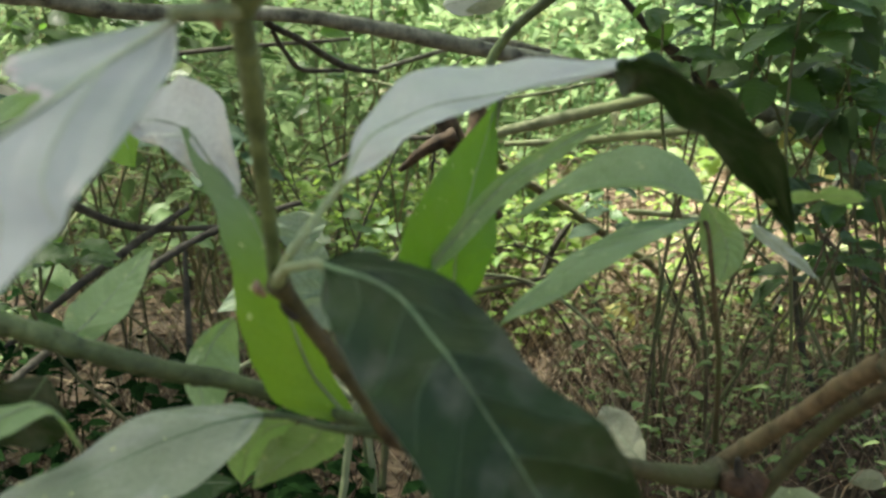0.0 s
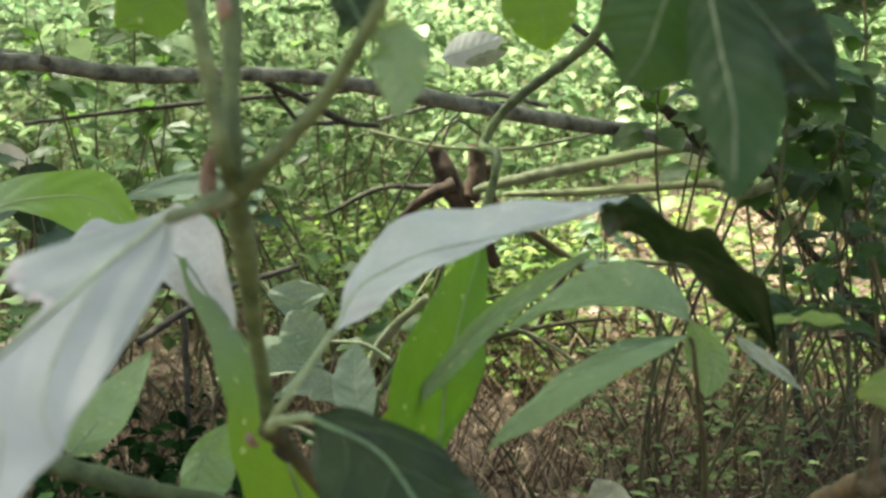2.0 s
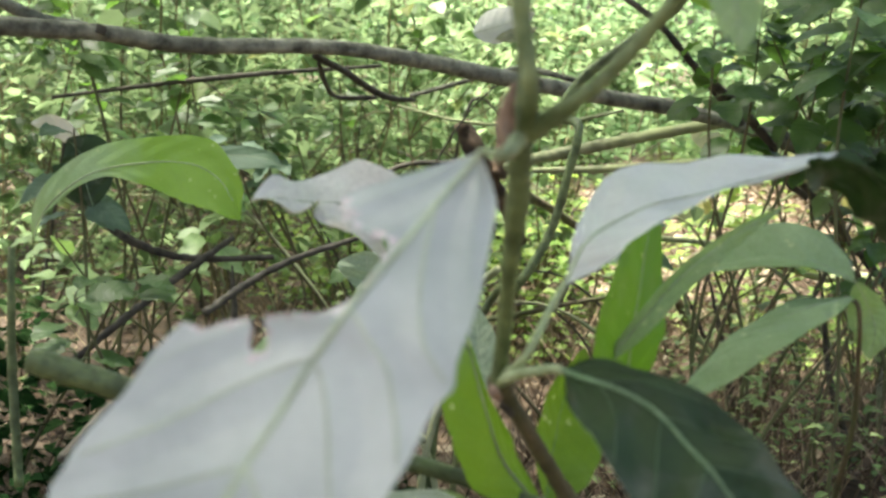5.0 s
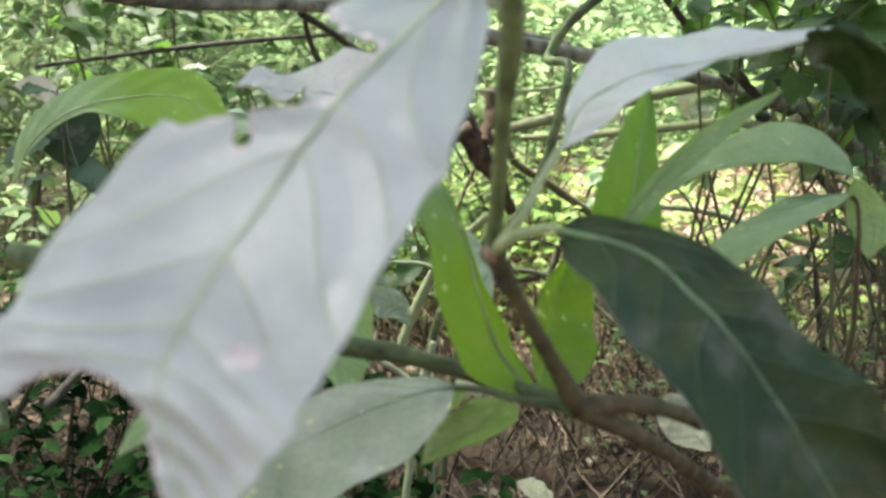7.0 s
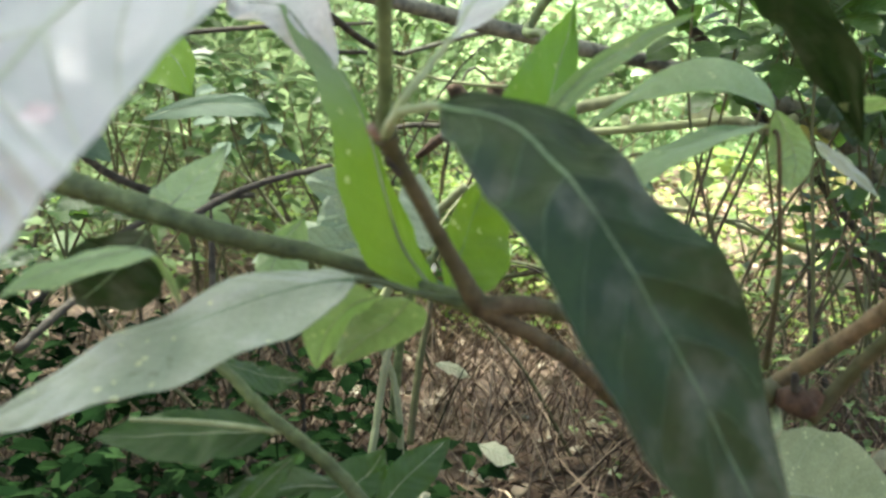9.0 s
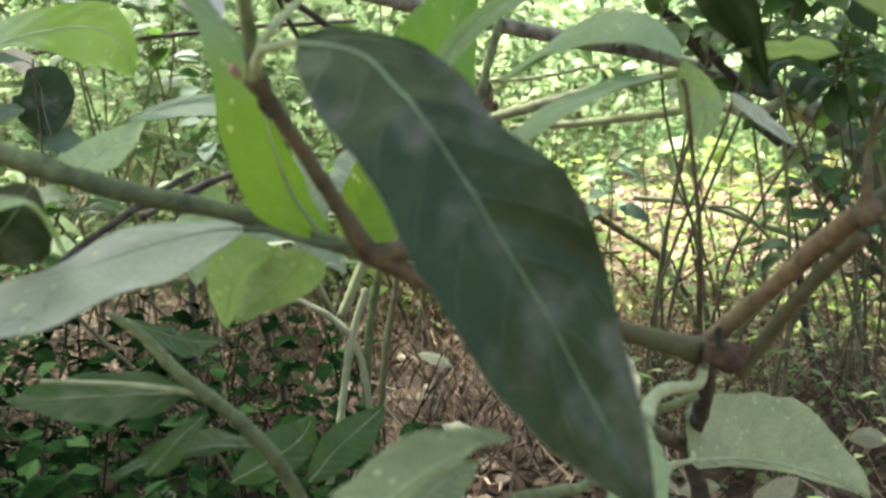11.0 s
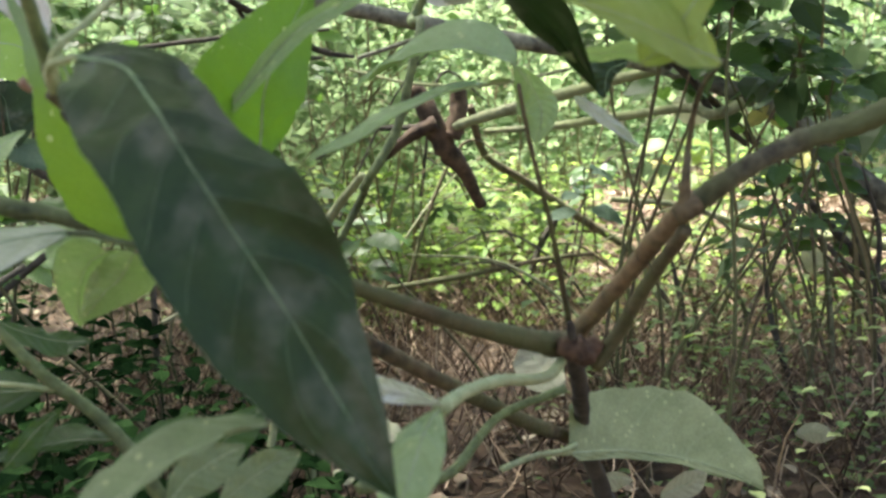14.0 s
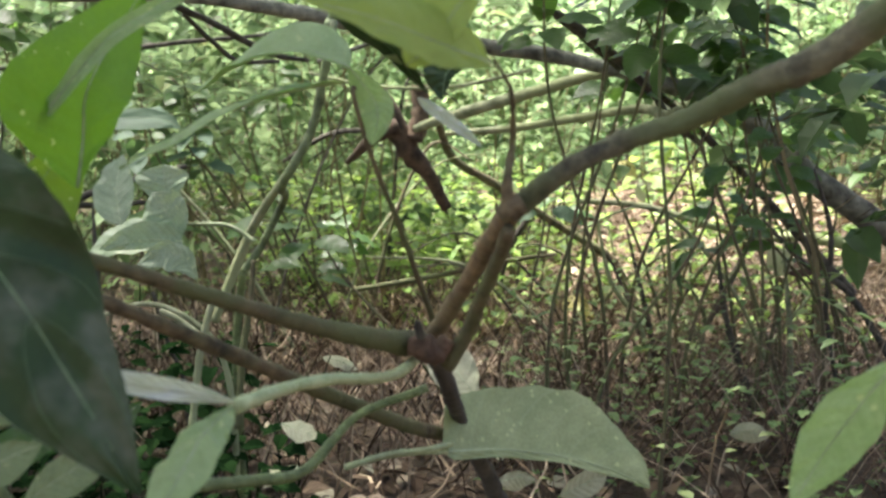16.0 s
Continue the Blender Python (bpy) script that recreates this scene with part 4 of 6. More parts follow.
limb("stem", [(-0.048, 1.122, 0.328, 0.004113), (-0.028, 1.13, 0.356, 0.004113), (0.003, 1.122, 0.407, 0.004044), (0.026, 1.05, 0.426, 0.004465), (0.056, 1.053, 0.475, 0.004426), (0.073, 1.054, 0.534, 0.004113), (0.082, 1.062, 0.578, 0.004113), (0.062, 1.118, 0.585, 0.004744), (0.089, 1.118, 0.625, 0.004979), (0.149, 1.103, 0.67, 0.005117), (0.176, 1.09, 0.697, 0.005288), (0.183, 1.076, 0.73, 0.00519)], BARK_GREEN, shrub_b)
limb("stem", [(-0.048, 1.122, 0.328, 0.004113), (-0.06, 1.133, 0.281, 0.00448), (-0.069, 1.142, 0.215, 0.004857), (-0.084, 1.173, 0.042, 0.005729)], BARK_GREEN, shrub_b)
# fallen log and dead wood
limb("log", [(-0.619, 1.15, 0.681, 0.0104), (-0.531, 1.213, 0.673, 0.01082), (-0.47, 1.271, 0.669, 0.009915), (-0.394, 1.362, 0.655, 0.0105), (-0.259, 1.493, 0.654, 0.009802), (-0.156, 1.586, 0.638, 0.0111), (-0.041, 1.68, 0.612, 0.01249), (0.122, 1.789, 0.578, 0.01227), (0.209, 1.83, 0.564, 0.01248), (0.326, 1.882, 0.533, 0.01093), (0.438, 1.943, 0.495, 0.01675), (0.502, 1.95, 0.466, 0.01768), (0.569, 1.976, 0.413, 0.02068), (0.622, 1.943, 0.355, 0.0214), (0.71, 1.952, 0.291, 0.02233), (0.889, 2.017, 0.151, 0.02387)], BARK_LOG, log)
limb("limb", [(-0.592, 1.209, 0.717, 0.007002), (-0.54, 1.262, 0.684, 0.007932), (-0.505, 1.306, 0.673, 0.008847), (-0.444, 1.363, 0.656, 0.008461)], BARK_LOG, log)
limb("knot_stub", [(-0.469, 1.261, 0.667, 0.007217), (-0.466, 1.263, 0.677, 0.005905)], BARK_DARK, log)
limb("twig", [(-0.276, 1.509, 0.643, 0.005347), (-0.261, 1.61, 0.622, 0.004877), (-0.228, 1.751, 0.582, 0.005288), (-0.195, 1.856, 0.57, 0.003721)], BARK_DARK, log)
limb("twig", [(-0.28, 1.548, 0.633, 0.003134), (-0.316, 1.742, 0.601, 0.003966), (-0.329, 1.879, 0.575, 0.004274), (-0.267, 1.918, 0.572, 0.003858)], BARK_DARK, log)
limb("dead_branch", [(-0.826, 1.871, 0.572, 0.003427), (-0.662, 1.897, 0.592, 0.003917), (-0.478, 1.926, 0.611, 0.004407), (-0.276, 2.007, 0.625, 0.003011)], BARK_DARK, None)
limb("dead_branch", [(-0.225, 2.006, 0.572, 0.004015), (-0.08, 1.981, 0.61, 0.004407), (-0.02, 1.971, 0.62, 0.005817), (0.078, 1.95, 0.599, 0.004774)], BARK_LOG, None)
limb("dead_branch", [(-0.06, 2.059, 0.443, 0.007197), (-0.017, 2.047, 0.457, 0.009675), (0.116, 1.989, 0.491, 0.01028), (0.239, 1.93, 0.521, 0.009401), (0.33, 1.894, 0.538, 0.00824)], BARK_MOSS, None)
limb("dead_branch", [(-0.013, 2.115, 0.432, 0.005263), (0.113, 2.083, 0.439, 0.007197), (0.243, 2.002, 0.457, 0.007834), (0.352, 1.937, 0.471, 0.007991), (0.398, 1.879, 0.461, 0.009058), (0.443, 1.89, 0.478, 0.009964)], BARK_MOSS, None)
limb("dead_branch", [(-0.255, 2.05, 0.553, 0.002571), (-0.133, 2.062, 0.524, 0.003085), (0.01, 2.081, 0.519, 0.003599), (0.152, 2.105, 0.544, 0.003085)], BARK_MOSS, None)
limb("dead_branch", [(-0.372, 2.21, 0.379, 0.003941), (-0.263, 2.183, 0.433, 0.004957), (-0.167, 2.146, 0.441, 0.005386), (-0.101, 2.135, 0.443, 0.005337)], BARK_DARK, None)
limb("dead_branch", [(-0.059, 2.242, 0.477, 0.007883), (-0.044, 2.334, 0.375, 0.008226), (0.03, 2.391, 0.315, 0.008997), (0.167, 2.454, 0.212, 0.00918), (0.262, 2.464, 0.15, 0.00918), (0.298, 2.464, 0.1, 0.009792), (0.368, 2.453, -0.073, 0.01346), (0.412, 2.425, -0.341, 0.01591)], BARK, None)
limb("twig", [(0.096, 2.495, 0.231, 0.006243), (0.059, 2.48, 0.175, 0.007491), (0.033, 2.465, 0.102, 0.006243), (0.036, 2.463, 0.077, 0.00437)], BARK_DARK, None)
limb("dead_branch", [(0.216, 2.282, 0.285, 0.005631), (0.349, 2.304, 0.269, 0.006194), (0.471, 2.321, 0.229, 0.00732), (0.577, 2.387, 0.192, 0.009205), (0.66, 2.352, 0.199, 0.01126), (0.76, 2.317, 0.185, 0.01322)], BARK_MOSS, None)
limb("dead_branch", [(0.354, 1.901, 0.525, 0.006409), (0.414, 1.985, 0.467, 0.006206), (0.494, 2.04, 0.386, 0.006855), (0.569, 2.093, 0.302, 0.007026), (0.648, 2.095, 0.211, 0.009034), (0.728, 2.148, 0.12, 0.009254)], BARK_DARK, None)
limb("twig", [(0.372, 1.917, 0.503, 0.006512), (0.404, 1.936, 0.45, 0.00611), (0.455, 1.96, 0.407, 0.004749)], BARK_DARK, None)
limb("dead_branch", [(0.248, 1.619, 0.614, 0.006267), (0.315, 1.722, 0.561, 0.007491), (0.371, 1.771, 0.503, 0.005998)], BARK_DARK, None)
limb("dead_branch", [(0.127, 1.514, 0.721, 0.003672), (0.179, 1.515, 0.682, 0.004407), (0.245, 1.615, 0.614, 0.005484), (0.325, 1.818, 0.539, 0.006169)], BARK_DARK, None)
limb("dead_branch", [(-0.602, 1.472, 0.449, 0.005484), (-0.554, 1.471, 0.406, 0.005875), (-0.491, 1.475, 0.376, 0.005484), (-0.429, 1.482, 0.367, 0.0047), (-0.335, 1.495, 0.369, 0.003525)], BARK_DARK, None)
limb("dead_branch", [(-0.587, 1.337, 0.233, 0.004407), (-0.501, 1.36, 0.306, 0.005141), (-0.434, 1.43, 0.362, 0.005312), (-0.391, 1.492, 0.396, 0.003917)], BARK_DARK, None)
limb("dead_branch", [(-0.3, 1.104, 0.379, 0.0047), (-0.271, 1.162, 0.4, 0.004284), (-0.232, 1.221, 0.418, 0.003819), (-0.175, 1.282, 0.432, 0.003305)], BARK_DARK, None)
limb("dead_branch", [(-0.357, 0.88, 0.297, 0.003917), (-0.338, 0.938, 0.326, 0.003856), (-0.314, 0.996, 0.351, 0.003232)], BARK_DARK, None)
limb("dead_branch", [(0.593, 2.02, 0.233, 0.001958), (0.602, 2.004, 0.107, 0.004896), (0.608, 1.986, -0.029, 0.005875), (0.643, 1.966, -0.224, 0.006855)], BARK_MOSS, None)
limb("dead_branch", [(0.563, 2.122, 0.266, 0.003085), (0.632, 2.073, 0.19, 0.005621), (0.703, 2.029, 0.142, 0.006169), (0.779, 1.975, 0.017, 0.006683)], BARK_DARK, None)
limb("dead_branch", [(0.405, 2.254, -0.036, 0.004505), (0.483, 2.281, 0.051, 0.005631), (0.55, 2.313, 0.182, 0.005631), (0.64, 2.357, 0.369, 0.005068)], BARK_DARK, None)
limb("dead_branch", [(0.264, 2.166, 0.27, 0.002154), (0.29, 2.153, 0.141, 0.004524), (0.352, 2.15, 0.032, 0.005278), (0.404, 2.118, -0.268, 0.006786)], BARK_MOSS, None)
limb("dead_branch", [(0.622, 1.84, 0.373, 0.001763), (0.647, 1.83, 0.268, 0.004363), (0.638, 1.811, 0.146, 0.003878), (0.655, 1.797, 0.023, 0.003393), (0.669, 1.82, -0.197, 0.005435)], BARK_DARK, None)
limb("dead_branch", [(-0.197, 2.057, 0.141, 0.004847), (-0.049, 2.089, 0.161, 0.005386), (0.1, 2.122, 0.188, 0.004309), (0.189, 2.141, 0.196, 0.003232)], BARK, None)
limb("dead_branch", [(-0.103, 1.167, 0.264, 0.005092), (-0.077, 1.18, 0.327, 0.005729), (-0.048, 1.173, 0.378, 0.005014), (0.002, 1.128, 0.428, 0.004181)], BARK_MOSS, None)
limb("dead_branch", [(0.319, 2.179, 0.24, 0.001616), (0.349, 2.163, 0.113, 0.00517), (0.374, 2.146, -0.015, 0.005817), (0.394, 2.128, -0.142, 0.006463)], BARK_DARK, None)
limb("dead_branch", [(0.408, 1.98, 0.202, 0.001469), (0.459, 1.972, 0.106, 0.003525), (0.423, 1.952, 0.008, 0.004113), (0.416, 1.936, -0.088, 0.004113)], BARK, None)
limb("dead_branch", [(0.476, 1.897, 0.262, 0.001395), (0.489, 1.878, 0.134, 0.005024), (0.52, 1.865, 0.024, 0.005582), (0.541, 1.853, -0.068, 0.005582)], BARK_DARK, None)
limb("dead_branch", [(0.281, 2.184, 0.195, 0.001616), (0.335, 2.171, 0.067, 0.005817), (0.368, 2.158, -0.04, 0.006463), (0.385, 2.135, -0.2, 0.007109)], BARK_DARK, None)
limb("dead_branch", [(-0.364, 1.398, 0.375, 0.001102), (-0.359, 1.387, 0.31, 0.004113), (-0.355, 1.376, 0.237, 0.004113), (-0.351, 1.363, 0.15, 0.004113)], BARK_DARK, None)
# broken stump of dead wood hanging in the twigs
limb("wood", [(-0.147, 2.129, 0.52, 0.01508), (-0.111, 2.126, 0.444, 0.02154), (-0.089, 2.143, 0.394, 0.02065), (-0.063, 2.173, 0.353, 0.01542), (-0.038, 2.22, 0.281, 0.01126)], DEAD, stump)
limb("wood", [(-0.068, 2.144, 0.523, 0.01616), (-0.065, 2.138, 0.469, 0.01723), (-0.08, 2.128, 0.42, 0.01939)], DEAD, stump)
limb("wood", [(-0.102, 2.108, 0.45, 0.01601), (-0.159, 2.114, 0.423, 0.01185), (-0.217, 2.148, 0.379, 0.005508)], DEAD, stump)
# pale and dead leaves caught here and there
leaf("dry_leaf", None, [(0.348, 3.052, 0.466), (0.377, 3.055, 0.451), (0.406, 3.057, 0.428), (0.435, 3.059, 0.406)], 0.0341, 0.0373, [(0.5, (0.6, 0.22, 0.77))], LEAF_CREAM, peak=.5, fold=.2, wave=.0009, rows=14, cols=6, label="pale dry leaf caught in the undergrowth")
leaf("dry_leaf", None, [(0.593, 2.336, 0.176), (0.61, 2.337, 0.159), (0.621, 2.336, 0.142), (0.627, 2.334, 0.119)], 0.0271, 0.0277, [(0.5, (0.82, 0.24, 0.52))], LEAF_CREAM, peak=.5, fold=.2, wave=.0009, rows=14, cols=6, label="pale dry leaf caught in the undergrowth")
leaf("dry_leaf", None, [(0.614, 2.283, 0.139), (0.652, 2.291, 0.144), (0.684, 2.299, 0.154), (0.711, 2.304, 0.156)], 0.0204, 0.0142, [(0.5, (-0.31, 0.05, 0.95))], BROWN_LEAF, peak=.5, fold=.2, wave=.0009, rows=14, cols=6, label="dark brown curled dead leaf")
leaf("dry_leaf", None, [(-0.058, 1.176, 0.087), (-0.049, 1.177, 0.084), (-0.04, 1.178, 0.08), (-0.033, 1.179, 0.076)], 0.0126, 0.0120, [(0.5, (0.09, 0.9, 0.43))], LEAF_CREAM, peak=.5, fold=.2, wave=.0009, rows=14, cols=6, label="pale dry leaf on the litter")
leaf("dry_leaf", None, [(-0.077, 1.476, 0.15), (-0.058, 1.479, 0.146), (-0.042, 1.481, 0.14), (-0.027, 1.483, 0.131)], 0.0121, 0.0125, [(0.5, (0.05, 0.9, 0.43))], LEAF_CREAM, peak=.5, fold=.2, wave=.0009, rows=14, cols=6, label="pale dry leaf on the litter")
leaf("dry_leaf", None, [(0.176, 3.204, 0.429), (0.193, 3.206, 0.417), (0.207, 3.207, 0.405), (0.217, 3.207, 0.389)], 0.0214, 0.0181, [(0.5, (0.62, 0.23, 0.75))], LEAF_CREAM, peak=.5, fold=.2, wave=.0009, rows=14, cols=6, label="pale dry leaf caught in the undergrowth")
leaf("dry_leaf", None, [(0.531, 1.863, -0.064), (0.564, 1.871, -0.051), (0.591, 1.878, -0.043), (0.614, 1.883, -0.041)], 0.0330, 0.0214, [(0.5, (-0.36, 0.76, 0.55))], BROWN_LEAF, peak=.5, fold=.2, wave=.0009, rows=14, cols=6, label="dark brown curled dead leaf")
leaf("dry_leaf", None, [(0.039, 0.973, 0.207), (0.052, 0.974, 0.202), (0.065, 0.975, 0.197), (0.072, 0.975, 0.192)], 0.0146, 0.0191, [(0.5, (0.03, 0.96, 0.28))], LEAF_CREAM, peak=.5, fold=.2, wave=.0009, rows=14, cols=6, label="pale dry leaf on the litter")
leaf("dry_leaf", None, [(0.317, 2.906, 0.262), (0.332, 2.906, 0.248), (0.346, 2.906, 0.234), (0.36, 2.906, 0.219)], 0.0239, 0.0251, [(0.5, (0.7, 0.18, 0.7))], LEAF_CREAM, peak=.5, fold=.2, wave=.0009, rows=14, cols=6, label="pale dry leaf caught in the undergrowth")
leaf("dry_leaf", None, [(-0.122, 2.085, 0.682), (-0.092, 2.09, 0.69), (-0.052, 2.098, 0.703), (-0.011, 2.106, 0.719)], 0.030, 0.034, [(0.5, (-0.33, 0.1, 0.94))], LEAF_PALE_DRY, peak=.5, fold=.2, wave=.0009, rows=14, cols=6, label="pale bleached leaf caught in the undergrowth")
leaf("dry_leaf", None, [(-0.081, 2.089, 0.673), (-0.056, 2.093, 0.678), (-0.031, 2.098, 0.686), (-0.005, 2.102, 0.693)], 0.0145, 0.0129, [(0.5, (-0.32, 0.09, 0.94))], LEAF_CREAM, peak=.5, fold=.2, wave=.0009, rows=14, cols=6, label="pale bleached leaf caught in the undergrowth")
# leafy seedlings
seedling((-0.137, 1.63, 0.317), 9, 0.055, LEAF_GREEN, "seedling with dark green pointed leaves")
seedling((-0.251, 1.769, 0.367), 7, 0.05, LEAF_GREEN, "seedling with dark green pointed leaves")
seedling((0.531, 1.819, 0.35), 8, 0.055, LEAF_GREEN, "seedling with dark green pointed leaves")
seedling((0.176, 2.064, 0.346), 8, 0.055, LEAF_BLUISH, "seedling with bluish green leaves")
seedling((0.329, 1.634, 0.665), 12, 0.06, LEAF_GREEN, "shaded sapling with broad dark leaves")
seedling((0.404, 1.549, 0.709), 12, 0.06, LEAF_GREEN, "shaded sapling with broad dark leaves")
seedling((0.507, 1.754, 0.625), 12, 0.06, LEAF_GREEN, "shaded sapling with broad dark leaves")
seedling((0.531, 1.665, 0.69), 12, 0.06, LEAF_GREEN, "shaded sapling with broad dark leaves")
seedling((-0.566, 1.39, 0.528), 8, 0.055, LEAF_BLUISH, "seedling with bluish green leaves")
seedling((-0.43, 1.078, 0.38), 9, 0.05, LEAF_GREEN, "seedling with dark green pointed leaves")
seedling((-0.416, 1.185, 0.395), 8, 0.045, LEAF_GREEN, "seedling with dark green pointed leaves")
seedling((-0.537, 2.115, 0.543), 10, 0.05, LEAF_GREEN, "seedling with dark green pointed leaves")
seedling((0.472, 1.519, 0.394), 8, 0.05, LEAF_GREEN, "seedling with dark green pointed leaves")
seedling((0.493, 2.22, 0.289), 8, 0.05, LEAF_GREEN, "seedling with dark green pointed leaves")
seedling((-0.496, 1.841, 0.492), 8, 0.05, LEAF_BLUISH, "seedling with bluish green leaves")
seedling((0.419, 2.413, 0.347), 6, 0.06, LEAF_YELLOWISH, "seedling with yellow-green leaves")
seedling((0.653, 1.962, 0.466), 9, 0.05, LEAF_GREEN, "shaded sapling with broad dark leaves")
seedling((0.502, 1.762, 0.596), 10, 0.055, LEAF_GREEN, "shaded sapling with broad dark leaves")
seedling((0.552, 1.657, 0.503), 10, 0.055, LEAF_GREEN, "shaded sapling with broad dark leaves")
seedling((0.346, 2.421, 0.371), 9, 0.06, LEAF_YELLOWISH, "seedling with yellow-green leaves")
seedling((0.164, 2.584, 0.307), 9, 0.055, LEAF_GREEN, "seedling with dark green pointed leaves")
seedling((0.516, 2.238, 0.309), 8, 0.05, LEAF_YELLOWISH, "seedling with yellow-green leaves")
seedling((0.448, 2.368, 0.581), 10, 0.06, LEAF_LIGHT, "seedling with pale green leaves")
seedling((0.245, 2.644, 0.62), 10, 0.06, LEAF_LIGHT, "seedling with pale green leaves")
seedling((-0.862, 2.09, 0.689), 10, 0.06, LEAF_GREEN, "seedling with dark green pointed leaves")
seedling((-0.783, 2.414, 0.731), 11, 0.065, LEAF_LIGHT, "seedling with pale green leaves")
seedling((-0.587, 2.51, 0.522), 9, 0.06, LEAF_GREEN, "seedling with dark green pointed leaves")
seedling((-0.541, 2.755, 0.742), 11, 0.065, LEAF_LIGHT, "seedling with pale green leaves")
seedling((-0.312, 2.888, 0.747), 10, 0.065, LEAF_LIGHT, "seedling with pale green leaves")
seedling((-0.77, 1.739, 0.327), 9, 0.06, LEAF_LIGHT, "seedling with pale green leaves")
seedling((-0.503, 2.099, 0.437), 8, 0.055, LEAF_BLUISH, "seedling with bluish green leaves")
seedling((-0.249, 2.209, 0.273), 8, 0.05, LEAF_GREEN, "seedling with dark green pointed leaves")
seedling((-0.798, 2.28, 0.521), 10, 0.06, LEAF_LIGHT, "seedling with pale green leaves")
seedling((-0.557, 1.881, 0.357), 9, 0.055, LEAF_LIGHT, "seedling with pale green leaves")
seedling((0.244, 1.467, 0.652), 12, 0.055, LEAF_GREEN, "shaded sapling with broad dark leaves")
seedling((0.326, 1.639, 0.699), 12, 0.060, LEAF_GREEN, "shaded sapling with broad dark leaves")
seedling((0.380, 1.533, 0.632), 12, 0.060, LEAF_GREEN, "shaded sapling with broad dark leaves")
seedling((0.415, 1.445, 0.694), 13, 0.065, LEAF_GREEN, "shaded sapling with broad dark leaves")
seedling((0.492, 1.640, 0.569), 12, 0.060, LEAF_GREEN, "shaded sapling with broad dark leaves")
seedling((0.435, 1.931, 0.525), 10, 0.055, LEAF_GREEN, "shaded sapling with broad dark leaves")
seedling((0.315, 1.768, 0.560), 9, 0.050, LEAF_GREEN, "shaded sapling with broad dark leaves")
seedling((0.507, 1.756, 0.571), 12, 0.060, LEAF_GREEN, "shaded sapling with broad dark leaves")
seedling((0.565, 1.845, 0.425), 11, 0.060, LEAF_GREEN, "shaded sapling with broad dark leaves")
seedling((0.487, 1.929, 0.382), 9, 0.050, LEAF_GREEN, "shaded sapling with broad dark leaves")
seedling((0.581, 1.926, 0.272), 9, 0.050, LEAF_GREEN, "shaded sapling with broad dark leaves")
seedling((0.608, 2.075, 0.529), 12, 0.065, LEAF_GREEN, "shaded sapling with broad dark leaves")
seedling((0.667, 2.170, 0.407), 10, 0.060, LEAF_GREEN, "shaded sapling with broad dark leaves")
seedling((-0.758, 1.796, 0.723), 12, 0.060, LEAF_GREEN, "shaded sapling with broad dark leaves")
seedling((-0.736, 2.008, 0.750), 12, 0.060, LEAF_GREEN, "shaded sapling with broad dark leaves")
seedling((-0.662, 2.113, 0.701), 10, 0.055, LEAF_GREEN, "shaded sapling with broad dark leaves")
seedling((-0.758, 1.879, 0.601), 10, 0.055, LEAF_GREEN, "shaded sapling with broad dark leaves")
seedling((-0.743, 2.180, 0.547), 10, 0.055, LEAF_GREEN, "shaded sapling with broad dark leaves")
seedling((-0.424, 2.334, 0.575), 9, 0.050, LEAF_GREEN, "shaded sapling with broad dark leaves")
seedling((-0.596, 1.909, 0.607), 10, 0.055, LEAF_GREEN, "shaded sapling with broad dark leaves")
seedling((-0.531, 2.110, 0.519), 10, 0.050, LEAF_GREEN, "shaded sapling with broad dark leaves")
seedling((-0.569, 1.990, 0.438), 9, 0.050, LEAF_GREEN, "shaded sapling with broad dark leaves")
leaf("leaf", shrub, [(0.076, 0.474, 0.443), (0.078, 0.497, 0.459), (0.083, 0.517, 0.479), (0.092, 0.537, 0.499)], 0.0118, 0.0235, [(0.45, (0.77, 0.34, -0.54))], LEAF_LIME, peak=.42, fold=.2, label="small yellow-green leaf riddled with specks")
leaf("leaf", shrub_b, [(-0.105, 1.092, 0.364), (-0.139, 1.089, 0.369), (-0.172, 1.084, 0.365), (-0.208, 1.077, 0.348)], 0.0215, 0.0259, [(0.5, (-0.19, 0.73, 0.65))], LEAF_ASH, peak=.45, fold=.15)
leaf("leaf", shrub_b, [(-0.105, 1.092, 0.364), (-0.111, 1.095, 0.384), (-0.123, 1.096, 0.4), (-0.135, 1.097, 0.416)], 0.0257, 0.0253, [(0.6, (0.79, 0.17, 0.58))], LEAF_ASH, peak=.6, fold=.15)
leaf("leaf", shrub_b, [(-0.065, 1.041, 0.334), (-0.079, 1.043, 0.355), (-0.101, 1.041, 0.361), (-0.127, 1.036, 0.349)], 0.0192, 0.0117, [(0.5, (0.24, 0.19, 0.95))], LEAF_ASH, peak=.5, fold=.15)
leaf("leaf", sprig, [(0.108, 0.377, 0.351), (0.112, 0.389, 0.358), (0.12, 0.401, 0.363), (0.129, 0.414, 0.366)], 0.0082, 0.0111, [(0.5, (0.69, -0.16, -0.71))], LEAF_OLIVE, peak=.5, fold=.15)
leaf("leaf", sprig, [(0.11, 0.426, 0.333), (0.118, 0.438, 0.339), (0.127, 0.451, 0.344), (0.138, 0.464, 0.347)], 0.0087, 0.0113, [(0.5, (0.62, -0.13, -0.77))], LEAF_OLIVE, peak=.5, fold=.15)
